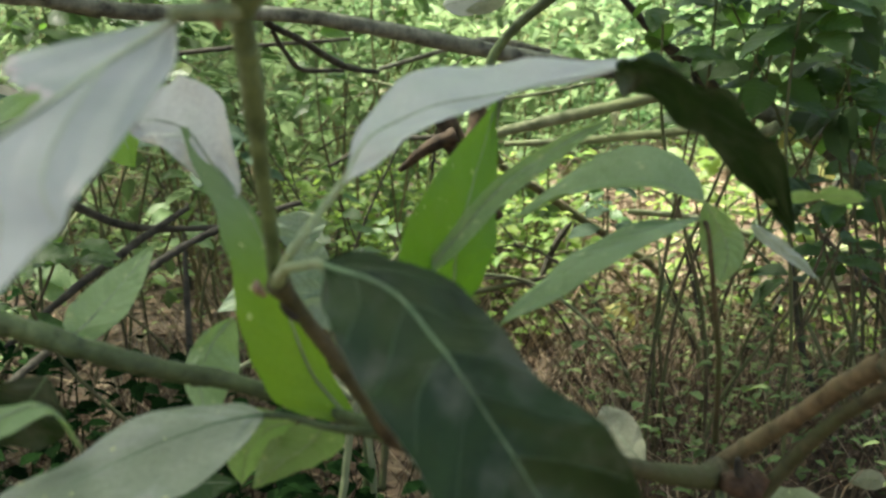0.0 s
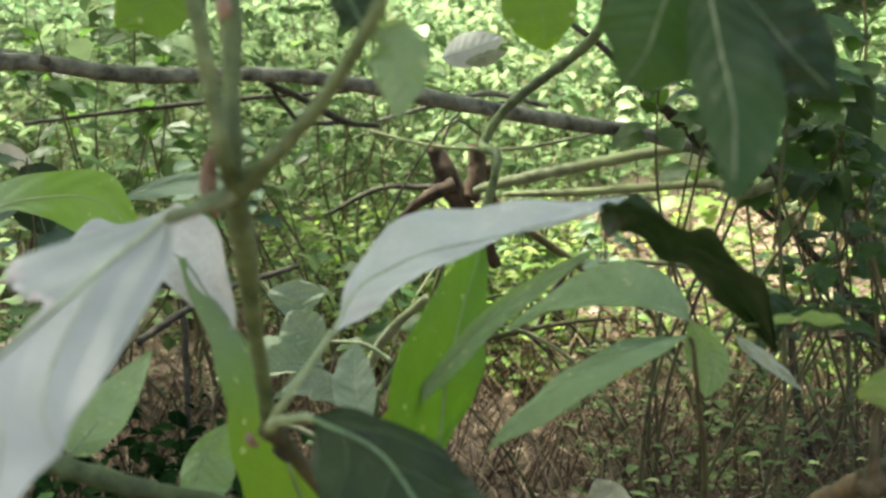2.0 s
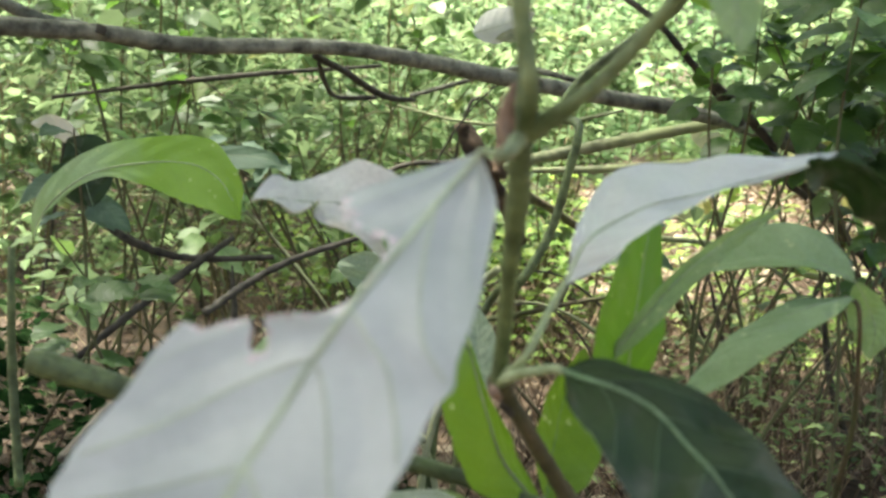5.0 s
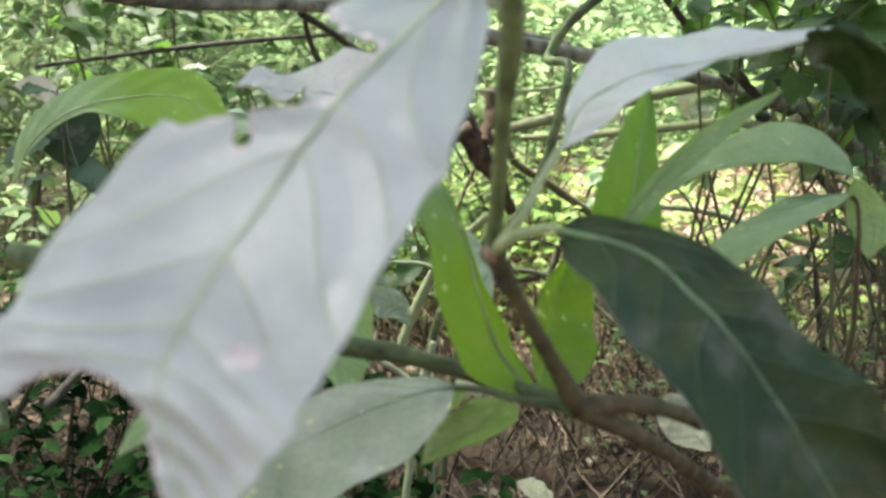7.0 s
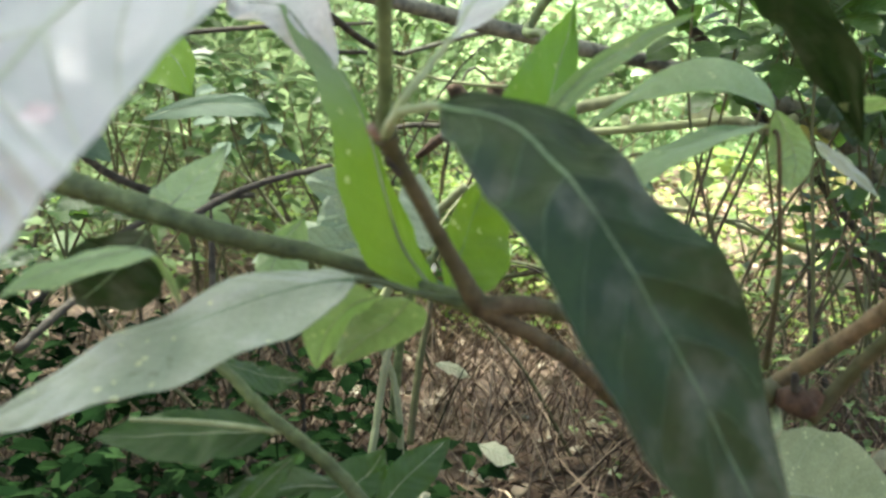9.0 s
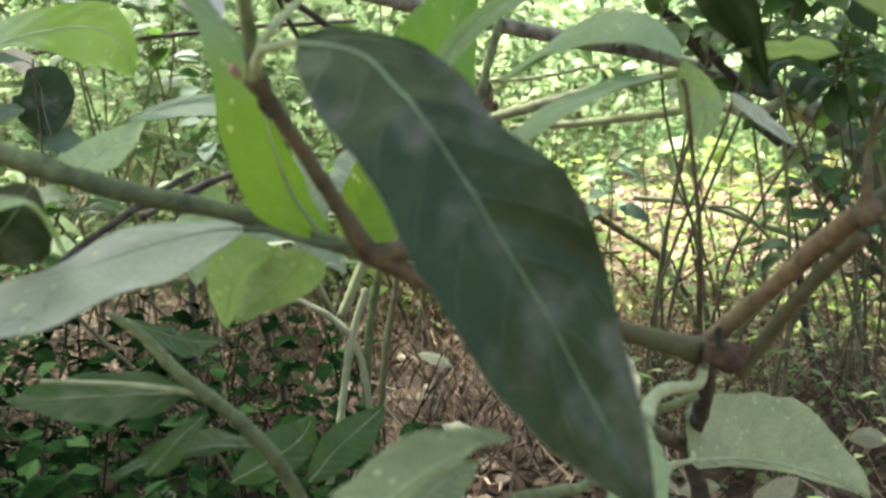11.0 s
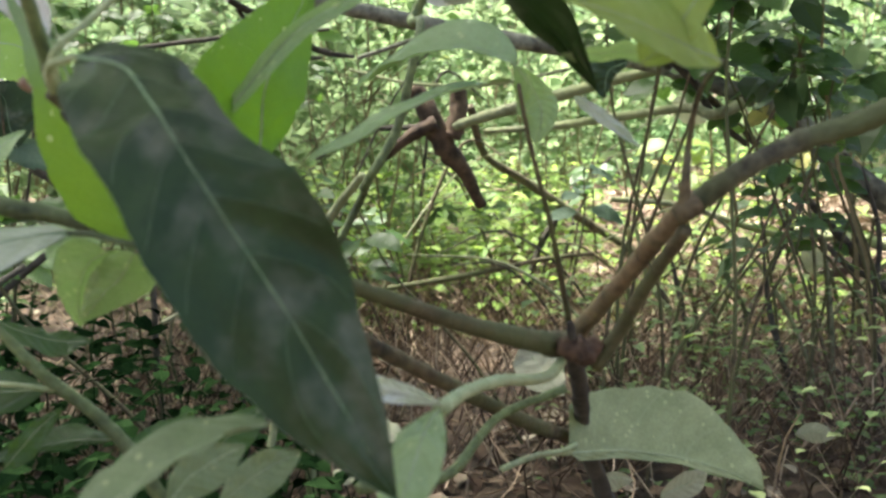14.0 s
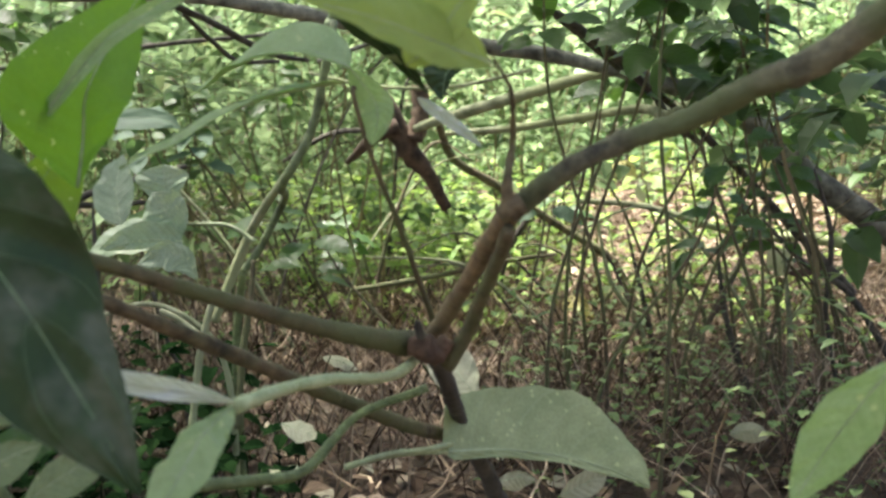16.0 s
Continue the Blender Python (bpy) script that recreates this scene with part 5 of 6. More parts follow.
leaf("dry_leaf", None, [(0.307, 0.912, 0.167), (0.321, 0.915, 0.174), (0.335, 0.919, 0.181), (0.347, 0.922, 0.189)], 0.0105, 0.0119, [(0.5, (0.45, -0.03, -0.89))], LEAF_CREAM, peak=.5, fold=.2, wave=.0009, rows=14, cols=6, label="pale dry leaf on the litter")
leaf("dry_leaf", None, [(0.249, 0.922, 0.172), (0.261, 0.925, 0.176), (0.273, 0.927, 0.178), (0.285, 0.929, 0.175)], 0.0124, 0.0056, [(0.5, (-0.18, 0.09, 0.98))], LEAF_CREAM, peak=.5, fold=.2, wave=.0009, rows=14, cols=6, label="pale dry leaf on the litter")
leaf("dry_leaf", None, [(0.47, 1.362, 0.088), (0.487, 1.366, 0.091), (0.504, 1.369, 0.088), (0.517, 1.37, 0.083)], 0.0138, 0.0114, [(0.5, (0.14, 0.17, 0.97))], LEAF_CREAM, peak=.5, fold=.2, wave=.0009, rows=14, cols=6, label="pale dry leaf on the litter")
leaf("leaf", shrub_b, [(-0.021, 0.583, 0.462), (-0.033, 0.578, 0.446), (-0.035, 0.565, 0.43), (-0.027, 0.553, 0.409)], 0.0094, 0.0206, [(0.5, (0.88, 0.31, -0.36))], LEAF_LIGHT, peak=.5, fold=.12)
leaf("leaf", shrub_b, [(0.033, 0.692, 0.43), (0.025, 0.704, 0.446), (0.021, 0.716, 0.462), (0.02, 0.728, 0.476)], 0.0154, 0.0133, [(0.5, (0.98, 0.16, 0.12))], LEAF_ASH, peak=.4, fold=.2)
limb("dead_branch", [(-0.209, 1.078, 0.278, 0.002056), (-0.168, 1.087, 0.297, 0.002644), (-0.122, 1.094, 0.293, 0.002938), (-0.075, 1.097, 0.257, 0.003232), (-0.056, 1.091, 0.194, 0.003525), (-0.051, 1.078, 0.101, 0.003525)], BARK_MOSS, None)
limb("dead_branch", [(-0.273, 1.372, 0.261, 0.002203), (-0.251, 1.365, 0.188, 0.002571), (-0.233, 1.361, 0.144, 0.002938), (-0.221, 1.344, 0.013, 0.003305)], BARK_DARK, None)
limb("dead_branch", [(-0.276, 1.271, 0.279, 0.002399), (-0.285, 1.26, 0.211, 0.002742), (-0.293, 1.248, 0.143, 0.002742), (-0.297, 1.232, 0.035, 0.003085)], BARK, None)

# ---- ground ----
def ground_height(x, y):
    return 0.035 * noise.noise((x * 0.9, y * 0.9, 0.4)) + 0.012 * noise.noise((x * 5, y * 5, 2.0)) - 0.03


def ground_material():
    m, ns, ls, p = nodes_of("forest_floor")
    a, b, c = noise_node(ns, ls, 28, 8), noise_node(ns, ls, 2.2, 4), noise_node(ns, ls, 160, 3)
    r = ramp(ns, [(0.3, (0.016, 0.011, 0.007)), (0.5, (0.05, 0.034, 0.021)), (0.7, (0.13, 0.09, 0.055))])
    ls.new(a.outputs[0], r.inputs[0])
    r2 = ramp(ns, [(0.42, (0, 0, 0)), (0.62, (1, 1, 1))])
    ls.new(b.outputs[0], r2.inputs[0])
    ls.new(mixed(ns, ls, maths(ns, ls, "MULTIPLY", r2.outputs[0], 0.55), r.outputs[0], (0.15, 0.11, 0.07)), p.inputs["Base Color"])
    p.inputs["Roughness"].default_value = 0.95
    bump(ns, ls, maths(ns, ls, "ADD", a.outputs[0], maths(ns, ls, "MULTIPLY", c.outputs[0], 0.4)), 0.8, 0.02, p)
    return m


bm = bmesh.new()
xs = sorted({round(math.copysign(abs(k) ** 2.6 * 0.00115 + abs(k) * 0.06, k), 4) for k in range(-64, 65)})
grid = [[bm.verts.new((x, y + 2.5, ground_height(x, y + 2.5))) for x in xs] for y in xs]
for i in range(len(xs) - 1):
    for j in range(len(xs) - 1):
        bm.faces.new((grid[i][j], grid[i][j + 1], grid[i + 1][j + 1], grid[i + 1][j]))
ground = tagged(mesh_object("ground", bm, ground_material()), "brown leaf-littered forest floor", "ground", kind="structure")

# ---- undergrowth ----
GREENS = [(0.0, (0.025, 0.055, 0.018)), (0.35, (0.05, 0.10, 0.032)), (0.7, (0.10, 0.17, 0.065)), (0.95, (0.17, 0.25, 0.11)), (1.0, (0.26, 0.28, 0.08))]
FOLIAGE = foliage_material("sapling_leaves", GREENS, (0.36, 0.50, 0.24), 0.45, 0.5, 0.14)
# darker copy of the sapling leaves, with shade put into the colour
FOLIAGE_SHADE_TONED = foliage_material("shade_toned_sapling_leaves", [(0.0, (0.016, 0.035, 0.013)), (0.6, (0.035, 0.07, 0.027)), (1.0, (0.07, 0.125, 0.05))], (0.14, 0.25, 0.08), 0.35, 0.45, 0.2)
FAR = foliage_material("far_leaves", [(0.0, (0.055, 0.12, 0.04)), (0.5, (0.09, 0.18, 0.07)), (1.0, (0.165, 0.27, 0.125))], (0.34, 0.52, 0.26), 0.48, 0.6, 0.10)
# lighter copy of the herb colours, sunlight put into the tone
SUN_TONED = foliage_material("sun_toned_herb_leaves", [(0.0, (0.10, 0.20, 0.04)), (0.6, (0.20, 0.32, 0.08)), (1.0, (0.34, 0.42, 0.13))], (0.42, 0.62, 0.12), 0.45)
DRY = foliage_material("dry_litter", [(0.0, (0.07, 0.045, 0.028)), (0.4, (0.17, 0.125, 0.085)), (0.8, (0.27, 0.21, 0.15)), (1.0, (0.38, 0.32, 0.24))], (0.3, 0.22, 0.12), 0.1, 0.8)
HERB = foliage_material("herb_leaves", [(0.0, (0.06, 0.11, 0.04)), (0.6, (0.14, 0.21, 0.085)), (1.0, (0.28, 0.33, 0.15))], (0.25, 0.42, 0.08), 0.35)
LITTER = foliage_material("litter", [(0.0, (0.03, 0.018, 0.01)), (0.4, (0.085, 0.055, 0.034)), (0.8, (0.18, 0.13, 0.085)), (0.95, (0.34, 0.29, 0.21)), (1.0, (0.40, 0.42, 0.30))], (0.2, 0.12, 0.05), 0.0, 0.8)
STRAW = foliage_material("straw", [(0.0, (0.028, 0.016, 0.009)), (0.5, (0.15, 0.102, 0.062)), (1.0, (0.44, 0.35, 0.235))], (0.2, 0.15, 0.05), 0.0, 0.8)
STALK = foliage_material("stalks", [(0.0, (0.04, 0.032, 0.016)), (0.5, (0.12, 0.098, 0.05)), (1.0, (0.22, 0.19, 0.095))], (0.2, 0.15, 0.05), 0.0, 0.8)
YELLOW = foliage_material("yellow_leaves", [(0.0, (0.42, 0.42, 0.12)), (1.0, (0.58, 0.55, 0.24))], (0.55, 0.52, 0.16), 0.35)

rng = random.Random(7)


def small_leaf(vs, fs, base, way, up, length, breadth):
    """Eight triangles: an ovate, folded, drooping leaf."""
    way = way.normalized()
    side = way.cross(up)
    side = side.normalized() if side.length > 1e-4 else Vector((1, 0, 0))
    n = side.cross(way)
    k = len(vs)
    vs.append(base)
    for s, w, h in ((0.3, 0.9, 0.04), (0.62, 0.85, -0.02)):
        c = base + way * length * s + n * length * h
        vs.extend((c - side * breadth * 0.5 * w + n * breadth * 0.12, c, c + side * breadth * 0.5 * w + n * breadth * 0.12))
    vs.append(base + way * length - n * length * 0.14)
    fs.extend(((k, k + 1, k + 2), (k, k + 2, k + 3), (k + 1, k + 4, k + 5, k + 2), (k + 2, k + 5, k + 6, k + 3), (k + 4, k + 7, k + 5), (k + 5, k + 7, k + 6)))


def broad_leaf(vs, fs, base, way, up, length, breadth):
    """Four triangles: a folded leaf for the distance."""
    way = way.normalized()
    side = way.cross(up)
    side = side.normalized() if side.length > 1e-4 else Vector((1, 0, 0))
    n, k = side.cross(way), len(vs)
    vs.extend((base, base + way * length * 0.45 - side * breadth * 0.5 + n * breadth * 0.12, base + way * length, base + way * length * 0.45 + side * breadth * 0.5 + n * breadth * 0.12))
    fs.extend(((k, k + 1, k + 2), (k, k + 2, k + 3)))


def stick(vs, fs, pts, r0, r1):
    """A thin three-sided stalk through some points."""
    k, n = len(vs), len(pts)
    for i, p in enumerate(pts):
        r = r0 + (r1 - r0) * i / (n - 1)
        for a in range(3):
            vs.append(p + Vector((math.cos(a * 2.1), math.sin(a * 2.1), 0.25 * math.sin(a * 4)) ) * r)
    for i in range(n - 1):
        for a in range(3):
            b = (a + 1) % 3
            fs.append((k + i * 3 + a, k + i * 3 + b, k + i * 3 + 3 + b, k + i * 3 + 3 + a))


def from_lists(name, vs, fs, mat, parent=None):
    me = bpy.data.meshes.new(name)
    me.from_pydata([tuple(v) for v in vs], [], fs)
    me.materials.append(mat)
    ob = new(name, me)
    if parent:
        ob.parent = parent
    return ob


def crooked(a, b, n, sway):
    return [a.lerp(b, i / n) + (Vector((rng.uniform(-1, 1), rng.uniform(-1, 1), rng.uniform(-0.3, 0.3))) * sway if 0 < i < n else Vector()) for i in range(n + 1)]


def sapling(height, leaves, size, low, mat, spread=0.16):
    """A thin woody sapling with twigs and loose sprays of ovate leaves, base at the origin."""
    e = thing("sapling", (0, 0, 0), "slender woodland sapling with small mid-green leaves", "sapling", "saplings of the undergrowth")
    vs, fs, lv, lf = [], [], [], []
    top = Vector((rng.uniform(-0.12, 0.12), rng.uniform(-0.12, 0.12), 1)) * height
    spine = crooked(Vector((0, 0, -0.05)), top, 7, height * 0.02)
    stick(vs, fs, spine, 0.0045, 0.0015)
    tagged(from_lists("stem", vs, fs, STALK, e))
    vs, fs = [], []
    count = 0
    while count < leaves:
        f = rng.uniform(low, 1.0) ** 0.9
        i = min(int(f * 7), 6)
        start = spine[i].lerp(spine[i + 1], f * 7 - i)
        ang = rng.uniform(0, 6.283)
        out = Vector((math.cos(ang), math.sin(ang), rng.uniform(0.0, 0.7))) * spread * rng.uniform(0.5, 1.5)
        twig = crooked(start, start + out, 4, 0.012)
        stick(vs, fs, twig, 0.0016, 0.0008)
        for q in range(rng.randint(4, 8)):
            u = rng.uniform(0.25, 1.0) * 4
            j = min(int(u), 3)
            p = twig[j].lerp(twig[j + 1], u - j)
            way = out.normalized() * 0.7 + Vector((rng.uniform(-1, 1), rng.uniform(-1, 1), rng.uniform(-0.8, 0.25)))
            ln = size * rng.uniform(0.6, 1.3)
            small_leaf(lv, lf, p + way.normalized() * 0.006, way, Vector((rng.uniform(-0.4, 0.4), rng.uniform(-0.5, 0.2), 1)), ln, ln * rng.uniform(0.5, 0.68))
            count += 1
    tagged(from_lists("twig_spray", vs, fs, STALK, e), kind="stuff")
    tagged(from_lists("foliage", lv, lf, mat, e), kind="stuff")
    return e


def clear(x, y):
    """The bare litter patch, and the strip nearest to the path."""
    return (0.02 < x < 0.9 and 2.3 < y < 5.8) or (-0.5 < x < 0.4 and y < 2.3)


SIZES = ((0.95, 150, 0.058, 0.22, 0.24), (0.8, 140, 0.05, 0.2, 0.2), (1.15, 170, 0.065, 0.2, 0.26), (0.55, 85, 0.046, 0.15, 0.18), (1.3, 170, 0.06, 0.3, 0.28), (0.7, 110, 0.064, 0.2, 0.22), (0.4, 70, 0.042, 0.1, 0.17), (0.85, 170, 0.036, 0.2, 0.22))
kinds = [sapling(h, n, s, low, FOLIAGE, sp) for h, n, s, low, sp in SIZES]
shade_toned_kinds = [sapling(h, n, s, low, FOLIAGE_SHADE_TONED, sp) for h, n, s, low, sp in ((1.0, 130, 0.075, 0.25, 0.24), (0.85, 110, 0.085, 0.25, 0.22), (1.2, 150, 0.07, 0.3, 0.26))]
placed, tries = [], 0
for k in kinds + shade_toned_kinds:
    k.location = (rng.uniform(-2.5, 1.5), rng.uniform(5.5, 7), -0.03)
while len(placed) < 215 and tries < 8000:
    tries += 1
    y = 1.75 + 5.4 * rng.random() ** 0.75
    x = -0.05 - 0.14 * y + rng.uniform(-0.55, 0.55) * y
    if clear(x, y) or x > 0.0 and y < 3.4 and rng.random() < 0.65 or any((x - a) ** 2 + (y - b) ** 2 < 0.02 for a, b in placed):
        continue
    placed.append((x, y))
    k = rng.uniform(0.75, 1.2)
    # the copies with painted shade stand towards the left and right edges
    pick = kinds[3] if y < 2.6 and rng.random() < 0.3 else rng.choice(shade_toned_kinds if y < 4.6 and not -0.42 < (x + 0.14 * y) / y < 0.34 and rng.random() < 0.55 else kinds)
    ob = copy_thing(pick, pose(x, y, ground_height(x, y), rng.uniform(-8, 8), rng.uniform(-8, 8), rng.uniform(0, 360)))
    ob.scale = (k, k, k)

# bare upright stems
for i in range(36):
    y = rng.uniform(1.9, 4.5)
    x = -0.14 * y + rng.uniform(-0.5, 0.62) * y
    vs, fs = [], []
    h = rng.uniform(0.35, 0.8)
    pts = crooked(Vector((0, 0, -0.04)), Vector((rng.uniform(-0.14, 0.14), rng.uniform(-0.14, 0.14), h)), 6, 0.012)
    stick(vs, fs, pts, rng.uniform(0.003, 0.008), 0.0015)
    for q in range(rng.randint(1, 4)):
        j = rng.randint(2, 5)
        stick(vs, fs, crooked(pts[j], pts[j] + Vector((rng.uniform(-0.2, 0.2), rng.uniform(-0.1, 0.1), rng.uniform(0.05, 0.25))), 4, 0.012), 0.0022, 0.001)
    ob = from_lists("bare_stem", vs, fs, STALK)
    ob.location = (x, y, ground_height(x, y))
    tagged(ob, "thin bare upright woody stem rooted in litter", "stem", "bare stems of the undergrowth")

# arching stems
for i in range(64):
    y = rng.uniform(1.9, 3.6)
    x = -0.14 * y + rng.uniform(-0.5, 0.58) * y
    lean, ln = rng.choice((-1, 1)) * rng.uniform(0.15, 0.9), rng.uniform(0.5, 1.1)
    h = ln * rng.uniform(0.35, 0.8)
    r = rng.uniform(0.002, 0.0045)
    pts = [(0, 0, -0.04, r * 1.2), (lean * ln * 0.25, rng.uniform(-0.05, 0.05), h * 0.5, r), (lean * ln * 0.6, rng.uniform(-0.1, 0.1), h * 0.9, r * 0.8), (lean * ln, rng.uniform(-0.15, 0.15), h * rng.uniform(0.7, 1.05), r * 0.4)]
    ob = mesh_object("arching_stem", tube(bmesh.new(), pts, 6, 5, 0.1), rng.choice((BARK_DARK, BARK, BARK_MOSS)))
    ob.location = (x, y, ground_height(x, y))
    tagged(ob, "thin arching woody stem leaning through the undergrowth", "stem", "arching stems of the undergrowth")

# low herbs
vs, fs = [], []
for i in range(4200):
    y = 1.25 + 6.5 * rng.random() ** 0.9
    x = -0.14 * y + rng.uniform(-0.55, 0.6) * y
    if noise.noise((x * 1.6, y * 1.6, 5)) < ((-0.1 if y > 2.6 else 0.08 if x > 0.15 else 0.4) if not (0.0 < x < 1.1 and 2.5 < y < 5.6) else 0.45):
        continue
    z = ground_height(x, y)
    for q in range(rng.randint(6, 13)):
        a = rng.uniform(0, 6.283)
        p = Vector((x + rng.uniform(-0.06, 0.06), y + rng.uniform(-0.06, 0.06), z + 0.01 + 0.24 * rng.random() ** 1.6))
        ln = rng.uniform(0.011, 0.028) if y < 2.6 else rng.uniform(0.018, 0.04)
        small_leaf(vs, fs, p, Vector((math.cos(a), math.sin(a), rng.uniform(-0.3, 0.5))), Vector((0, 0, 1)), ln, ln * 0.65)
tagged(from_lists("low_herbs", vs, fs, HERB), "low scattered green seedlings covering the forest floor", "herbs", kind="stuff")

# litter
vs, fs = [], []
for i in range(7000):
    y = 0.9 + 5.0 * rng.random() ** 1.2
    x = -0.14 * y + rng.uniform(-0.6, 0.62) * y
    p = Vector((x, y, ground_height(x, y) + rng.uniform(0.002, 0.02)))
    a = rng.uniform(0, 6.283)
    ln = rng.uniform(0.015, 0.05)
    small_leaf(vs, fs, p, Vector((math.cos(a), math.sin(a), rng.uniform(-0.25, 0.35))), Vector((rng.uniform(-0.6, 0.6), rng.uniform(-0.6, 0.6), 1)), ln, ln * rng.uniform(0.35, 0.6))
tagged(from_lists("leaf_litter", vs, fs, LITTER), "brown and tan fallen leaves strewn over the ground", "litter", kind="stuff")

# dry sticks and straw on the ground
vs, fs = [], []
for i in range(1500):
    y = 1.1 + 4.6 * rng.random() ** 1.1
    x = -0.14 * y + rng.uniform(-0.55, 0.6) * y
    a = rng.uniform(0, 6.283)
    ln = rng.uniform(0.08, 0.32)
    p = Vector((x, y, ground_height(x, y) + rng.uniform(0.005, 0.07)))
    stick(vs, fs, crooked(p, p + Vector((math.cos(a) * ln, math.sin(a) * ln, rng.uniform(-0.02, 0.12))), 4, 0.01), rng.uniform(0.001, 0.003), 0.0008)
tagged(from_lists("dry_sticks", vs, fs, STRAW), "thin dry sticks and straw tangled on the ground", "sticks", kind="stuff")

vs, fs = [], []
for i in range(150):
    y = 1.7 + 3.6 * rng.random()
    x = -0.14 * y + rng.uniform(-0.55, 0.6) * y
    p = Vector((x, y, ground_height(x, y)))
    h = rng.uniform(0.08, 0.34)
    stick(vs, fs, crooked(p, p + Vector((rng.uniform(-0.12, 0.12), rng.uniform(-0.12, 0.12), h)), 3, 0.012), 0.0016, 0.0007)
tagged(from_lists("wiry_stalks", vs, fs, STALK), "fine upright wiry stalks standing in the litter", "stalks", kind="stuff")

# herbs with sunlight painted into their colour, and pale dry litter of the open patch
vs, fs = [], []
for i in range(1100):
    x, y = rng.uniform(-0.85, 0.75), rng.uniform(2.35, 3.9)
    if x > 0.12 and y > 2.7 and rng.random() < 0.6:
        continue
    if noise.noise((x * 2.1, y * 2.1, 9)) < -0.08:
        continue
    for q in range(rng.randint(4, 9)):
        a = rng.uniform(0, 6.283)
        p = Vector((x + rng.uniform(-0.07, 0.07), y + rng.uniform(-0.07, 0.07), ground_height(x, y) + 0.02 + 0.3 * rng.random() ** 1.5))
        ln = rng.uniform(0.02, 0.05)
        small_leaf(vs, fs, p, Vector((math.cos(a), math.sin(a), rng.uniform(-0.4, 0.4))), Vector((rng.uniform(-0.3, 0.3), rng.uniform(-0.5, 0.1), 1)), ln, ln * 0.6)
tagged(from_lists("sunlit_herbs", vs, fs, SUN_TONED), "bright yellow-green seedlings in the clearing, sunlight put into their colour", "herbs", kind="stuff")
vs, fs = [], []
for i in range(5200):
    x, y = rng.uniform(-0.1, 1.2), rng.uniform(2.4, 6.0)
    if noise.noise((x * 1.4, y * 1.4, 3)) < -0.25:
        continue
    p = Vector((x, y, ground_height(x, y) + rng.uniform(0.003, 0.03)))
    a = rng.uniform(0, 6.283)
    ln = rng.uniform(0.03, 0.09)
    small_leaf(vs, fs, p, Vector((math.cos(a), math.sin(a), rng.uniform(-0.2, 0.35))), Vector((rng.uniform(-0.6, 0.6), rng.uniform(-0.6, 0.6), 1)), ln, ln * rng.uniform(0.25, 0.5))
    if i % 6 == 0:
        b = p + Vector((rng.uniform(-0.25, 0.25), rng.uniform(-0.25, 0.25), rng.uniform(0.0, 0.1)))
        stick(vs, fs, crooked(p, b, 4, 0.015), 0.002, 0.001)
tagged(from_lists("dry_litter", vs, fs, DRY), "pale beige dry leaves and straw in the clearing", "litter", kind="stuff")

# brown tangle under the shrub
vs, fs = [], []
for i in range(2300):
    x, y = rng.uniform(-0.7, 1.0), rng.uniform(1.35, 2.7)
    p = Vector((x, y, ground_height(x, y)))
    b = p + Vector((rng.uniform(-0.2, 0.2), rng.uniform(-0.12, 0.12), rng.uniform(0.02, 0.2)))
    mid = p.lerp(b, 0.55) + Vector((0, 0, rng.uniform(0.01, 0.08)))
    stick(vs, fs, [p, p.lerp(mid, 0.5) + Vector((0, 0, 0.01)), mid, mid.lerp(b, 0.5), b], rng.uniform(0.0008, 0.0022), 0.0006)
tagged(from_lists("dry_tangle", vs, fs, STRAW), "tangle of brown dry stalks under the shrub", "stalks", kind="stuff")

# yellowing leaves
for x, y, z in ((0.216, 2.467, 0.042), (0.19, 2.45, 0.06), (0.47, 1.95, 0.50), (0.49, 1.97, 0.47), (0.30, 2.3, 0.36), (0.62, 2.5, 0.36)):
    vs, fs = [], []
    for q in range(2):
        small_leaf(vs, fs, Vector((0, 0, 0)), Vector((rng.uniform(-1, 1), rng.uniform(-0.6, 0.2), rng.uniform(-1, -0.2))), Vector((0, -1, 0.4)), 0.05, 0.032)
    ob = tagged(from_lists("yellow_leaf", vs, fs, YELLOW), "pair of yellowed leaves hanging among the undergrowth", "leaf", "yellow leaves")
    ob.location = (x, y, z)

# far woods
vs, fs = [], []
for i in range(120000):
    y = 6.2 + 6.8 * rng.random() ** 0.8
    x = -0.14 * y + rng.uniform(-0.75, 0.75) * y
    z = rng.random() ** 1.5 * (1.2 + 0.35 * (y - 6))
    p = Vector((x, y, z))
    if noise.noise(p * 1.3) < -0.12:
        continue
    ln = rng.uniform(0.06, 0.12)
    broad_leaf(vs, fs, p, Vector((rng.uniform(-1, 1), rng.uniform(-1, 1), rng.uniform(-0.8, 0.3))), Vector((rng.uniform(-0.6, 0.6), rng.uniform(-0.6, 0.6), 1)), ln, ln * 0.62)
tagged(from_lists("far_woods", vs, fs, FAR), "bright green far foliage of the woodland edge", "woods", kind="stuff")

# low growth beside the shrub, its leaf colour blackened to stand for shade
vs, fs = [], []
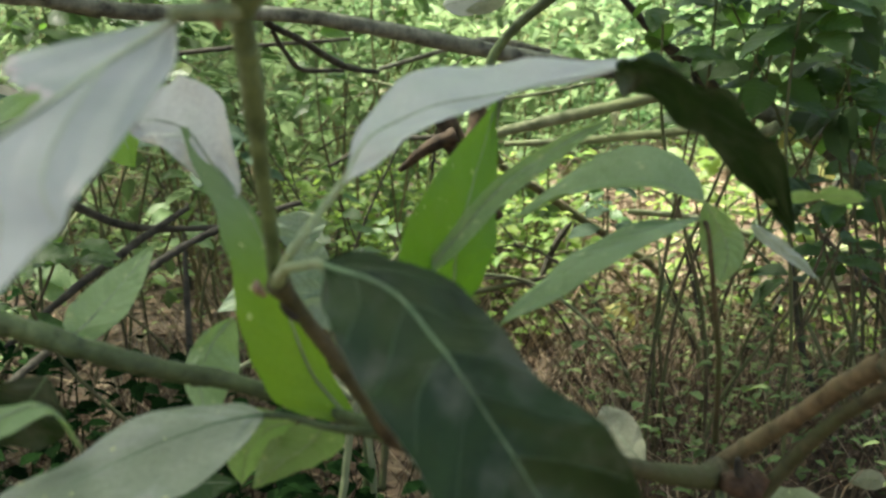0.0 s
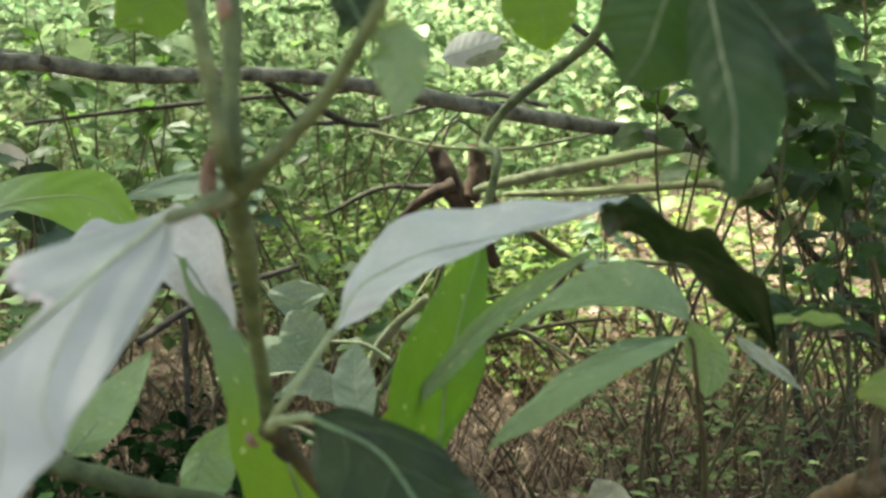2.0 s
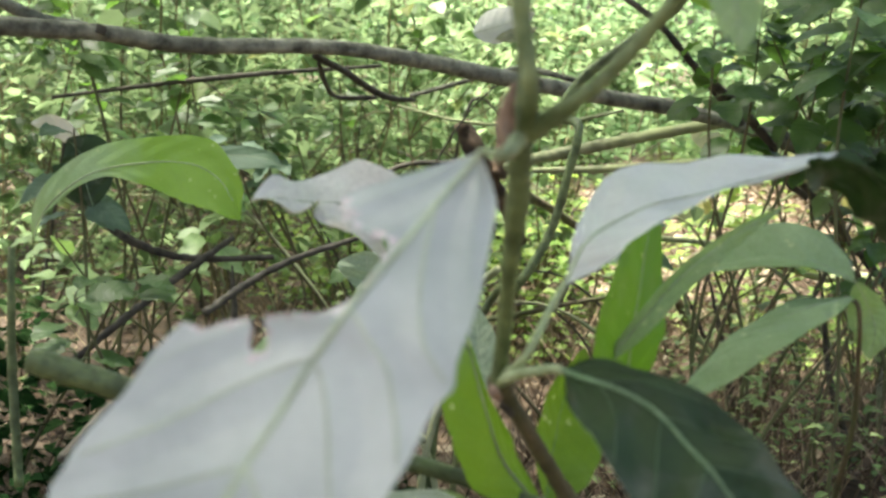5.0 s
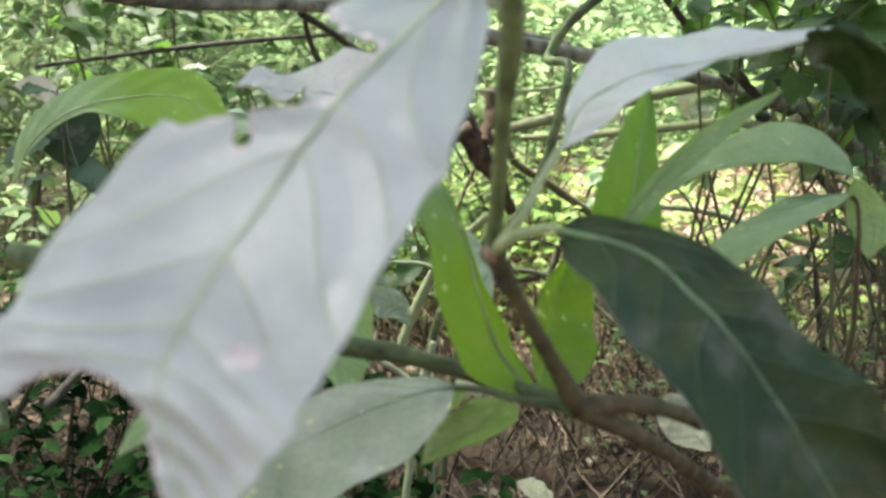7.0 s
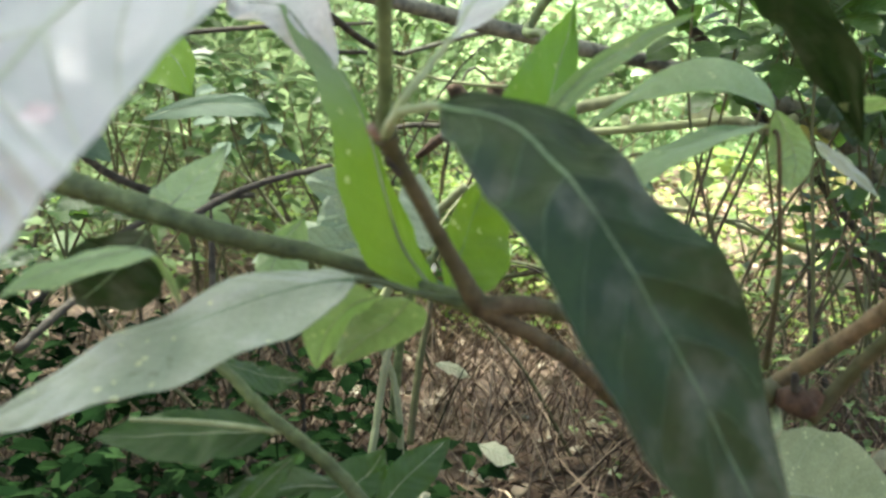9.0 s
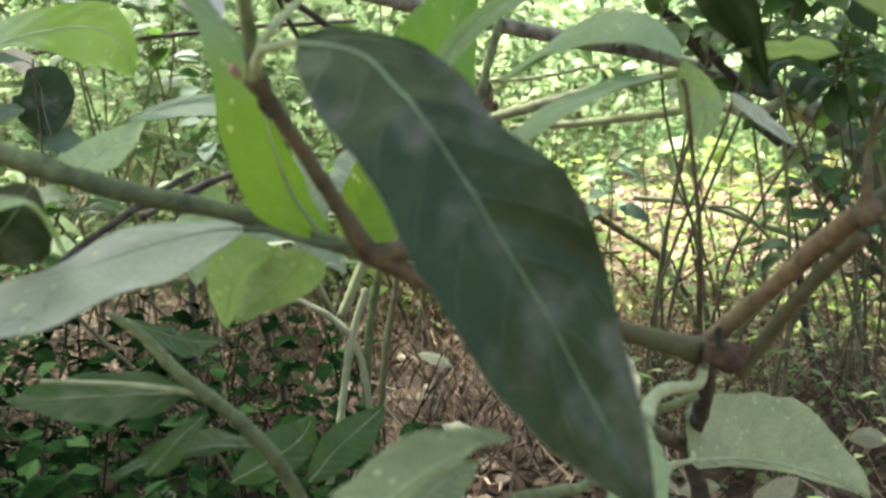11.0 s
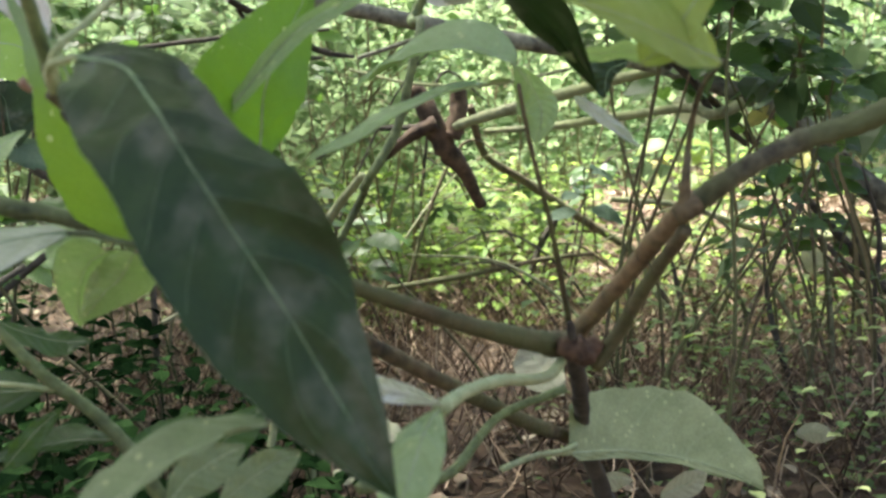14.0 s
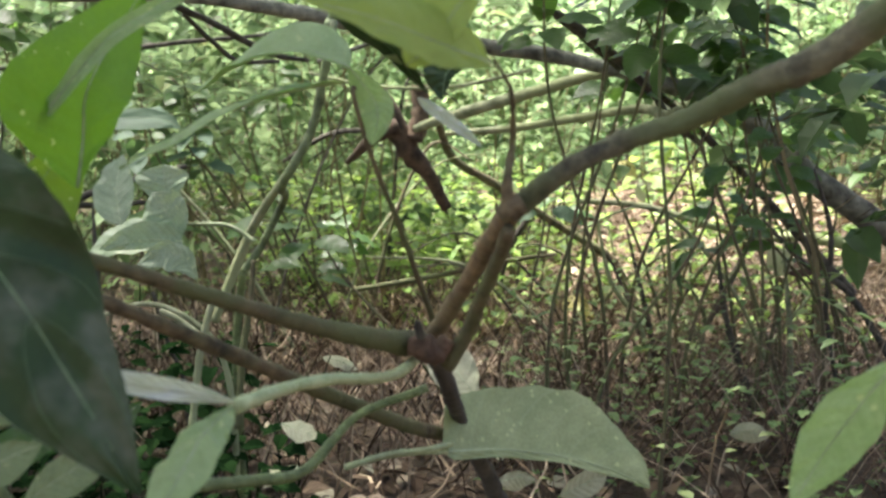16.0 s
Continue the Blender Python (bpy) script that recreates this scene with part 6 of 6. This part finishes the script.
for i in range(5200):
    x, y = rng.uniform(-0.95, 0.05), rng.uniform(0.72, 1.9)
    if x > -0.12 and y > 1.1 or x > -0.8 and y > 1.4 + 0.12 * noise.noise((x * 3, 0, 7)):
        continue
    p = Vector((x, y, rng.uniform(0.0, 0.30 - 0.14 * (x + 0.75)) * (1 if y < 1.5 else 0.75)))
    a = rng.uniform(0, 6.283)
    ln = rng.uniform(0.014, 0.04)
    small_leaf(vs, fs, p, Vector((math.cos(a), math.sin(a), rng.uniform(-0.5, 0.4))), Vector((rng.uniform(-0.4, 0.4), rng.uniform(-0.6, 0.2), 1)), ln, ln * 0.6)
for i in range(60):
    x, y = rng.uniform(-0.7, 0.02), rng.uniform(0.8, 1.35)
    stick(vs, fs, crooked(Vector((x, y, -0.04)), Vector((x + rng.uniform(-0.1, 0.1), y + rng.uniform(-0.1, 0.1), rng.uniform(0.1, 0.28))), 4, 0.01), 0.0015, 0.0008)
tagged(from_lists("dark_undergrowth", vs, fs, foliage_material("shade_toned_low_leaves", [(0.0, (0.006, 0.016, 0.006)), (0.7, (0.011, 0.028, 0.008)), (1.0, (0.034, 0.07, 0.024))], (0.05, 0.10, 0.02), 0.0, 0.8, 0.0)), "dark green low leafy growth with shade put into its colour", "undergrowth", kind="stuff")


# unseen shade tree, added above the path to block sun and sky
tree = thing("tree", (-1.6, -0.9, -0.05), "unseen spreading tree added overhead to shade the shrub and undergrowth", "tree")
limb("trunk", [(-1.6, -0.9, -0.1, 0.07), (-1.58, -0.85, 0.8, 0.06), (-1.45, -0.6, 1.6, 0.05), (-1.1, -0.1, 2.3, 0.035), (-0.5, 0.6, 2.75, 0.015)], BARK, tree)
for k in range(7):
    a = k * 0.9
    limb("bough", [(-1.45 + 0.1 * k, -0.6 + 0.13 * k, 1.6 + 0.15 * k, 0.025), (-1.1 + 0.14 * k + 0.35 * math.cos(a), -0.2 + 0.15 * k + 0.35 * math.sin(a), 2.2 + 0.06 * k, 0.014), (-0.8 + 0.12 * k + 0.8 * math.cos(a), 0.3 + 0.1 * k + 0.8 * math.sin(a), 2.5, 0.006)], BARK, tree)
limb("bough", [(-1.1, -0.1, 2.3, 0.028), (-1.15, 1.2, 2.55, 0.022), (-1.35, 2.8, 2.5, 0.016), (-2.0, 3.9, 2.45, 0.011), (-2.5, 5.1, 2.4, 0.006)], BARK, tree)
limb("bough", [(-0.5, 0.6, 2.75, 0.014), (-0.2, 1.4, 2.6, 0.011), (0.45, 2.1, 2.4, 0.008), (0.3, 3.2, 2.35, 0.004)], BARK, tree)
vs, fs = [], []
for i in range(8000):
    r, a = math.sqrt(rng.random()), rng.uniform(0, 6.283)
    p = Vector((-0.85 + 1.5 * r * math.cos(a), 1.25 + 1.0 * r * math.sin(a), rng.uniform(1.9, 2.8)))
    if noise.noise(p * 2.2) < 0.04:
        continue
    ln = rng.uniform(0.05, 0.1)
    small_leaf(vs, fs, p, Vector((rng.uniform(-1, 1), rng.uniform(-1, 1), rng.uniform(-0.8, 0.2))), Vector((rng.uniform(-0.5, 0.5), rng.uniform(-0.5, 0.5), 1)), ln, ln * 0.6)
# extra leaf clumps out of view, each set to darken a spot below
for cx, cy, rx, ry, n in ((0.45, 2.1, 0.6, 0.45, 800), (-0.7, 0.4, 0.9, 0.6, 2800), (-0.35, 2.1, 0.4, 0.55, 850), (-1.35, 1.65, 0.45, 0.4, 1300), (-2.0, 3.9, 0.75, 0.8, 1900), (-1.3, 2.9, 0.55, 0.55, 650), (0.2, 3.2, 0.5, 0.55, 850), (-2.5, 5.1, 0.8, 0.8, 1500), (-0.38, 1.12, 0.26, 0.24, 300)):
    for i in range(n):
        r, a = math.sqrt(rng.random()), rng.uniform(0, 6.283)
        p = Vector((cx + rx * r * math.cos(a), cy + ry * r * math.sin(a), rng.uniform(1.9, 2.7)))
        ln = rng.uniform(0.05, 0.1)
        small_leaf(vs, fs, p, Vector((rng.uniform(-1, 1), rng.uniform(-1, 1), rng.uniform(-0.8, 0.2))), Vector((rng.uniform(-0.5, 0.5), rng.uniform(-0.5, 0.5), 1)), ln, ln * 0.6)
ob = from_lists("crown", vs, fs, FOLIAGE, tree)
ob.matrix_parent_inverse = Matrix.Translation(-tree.location)
tagged(ob, kind="stuff")
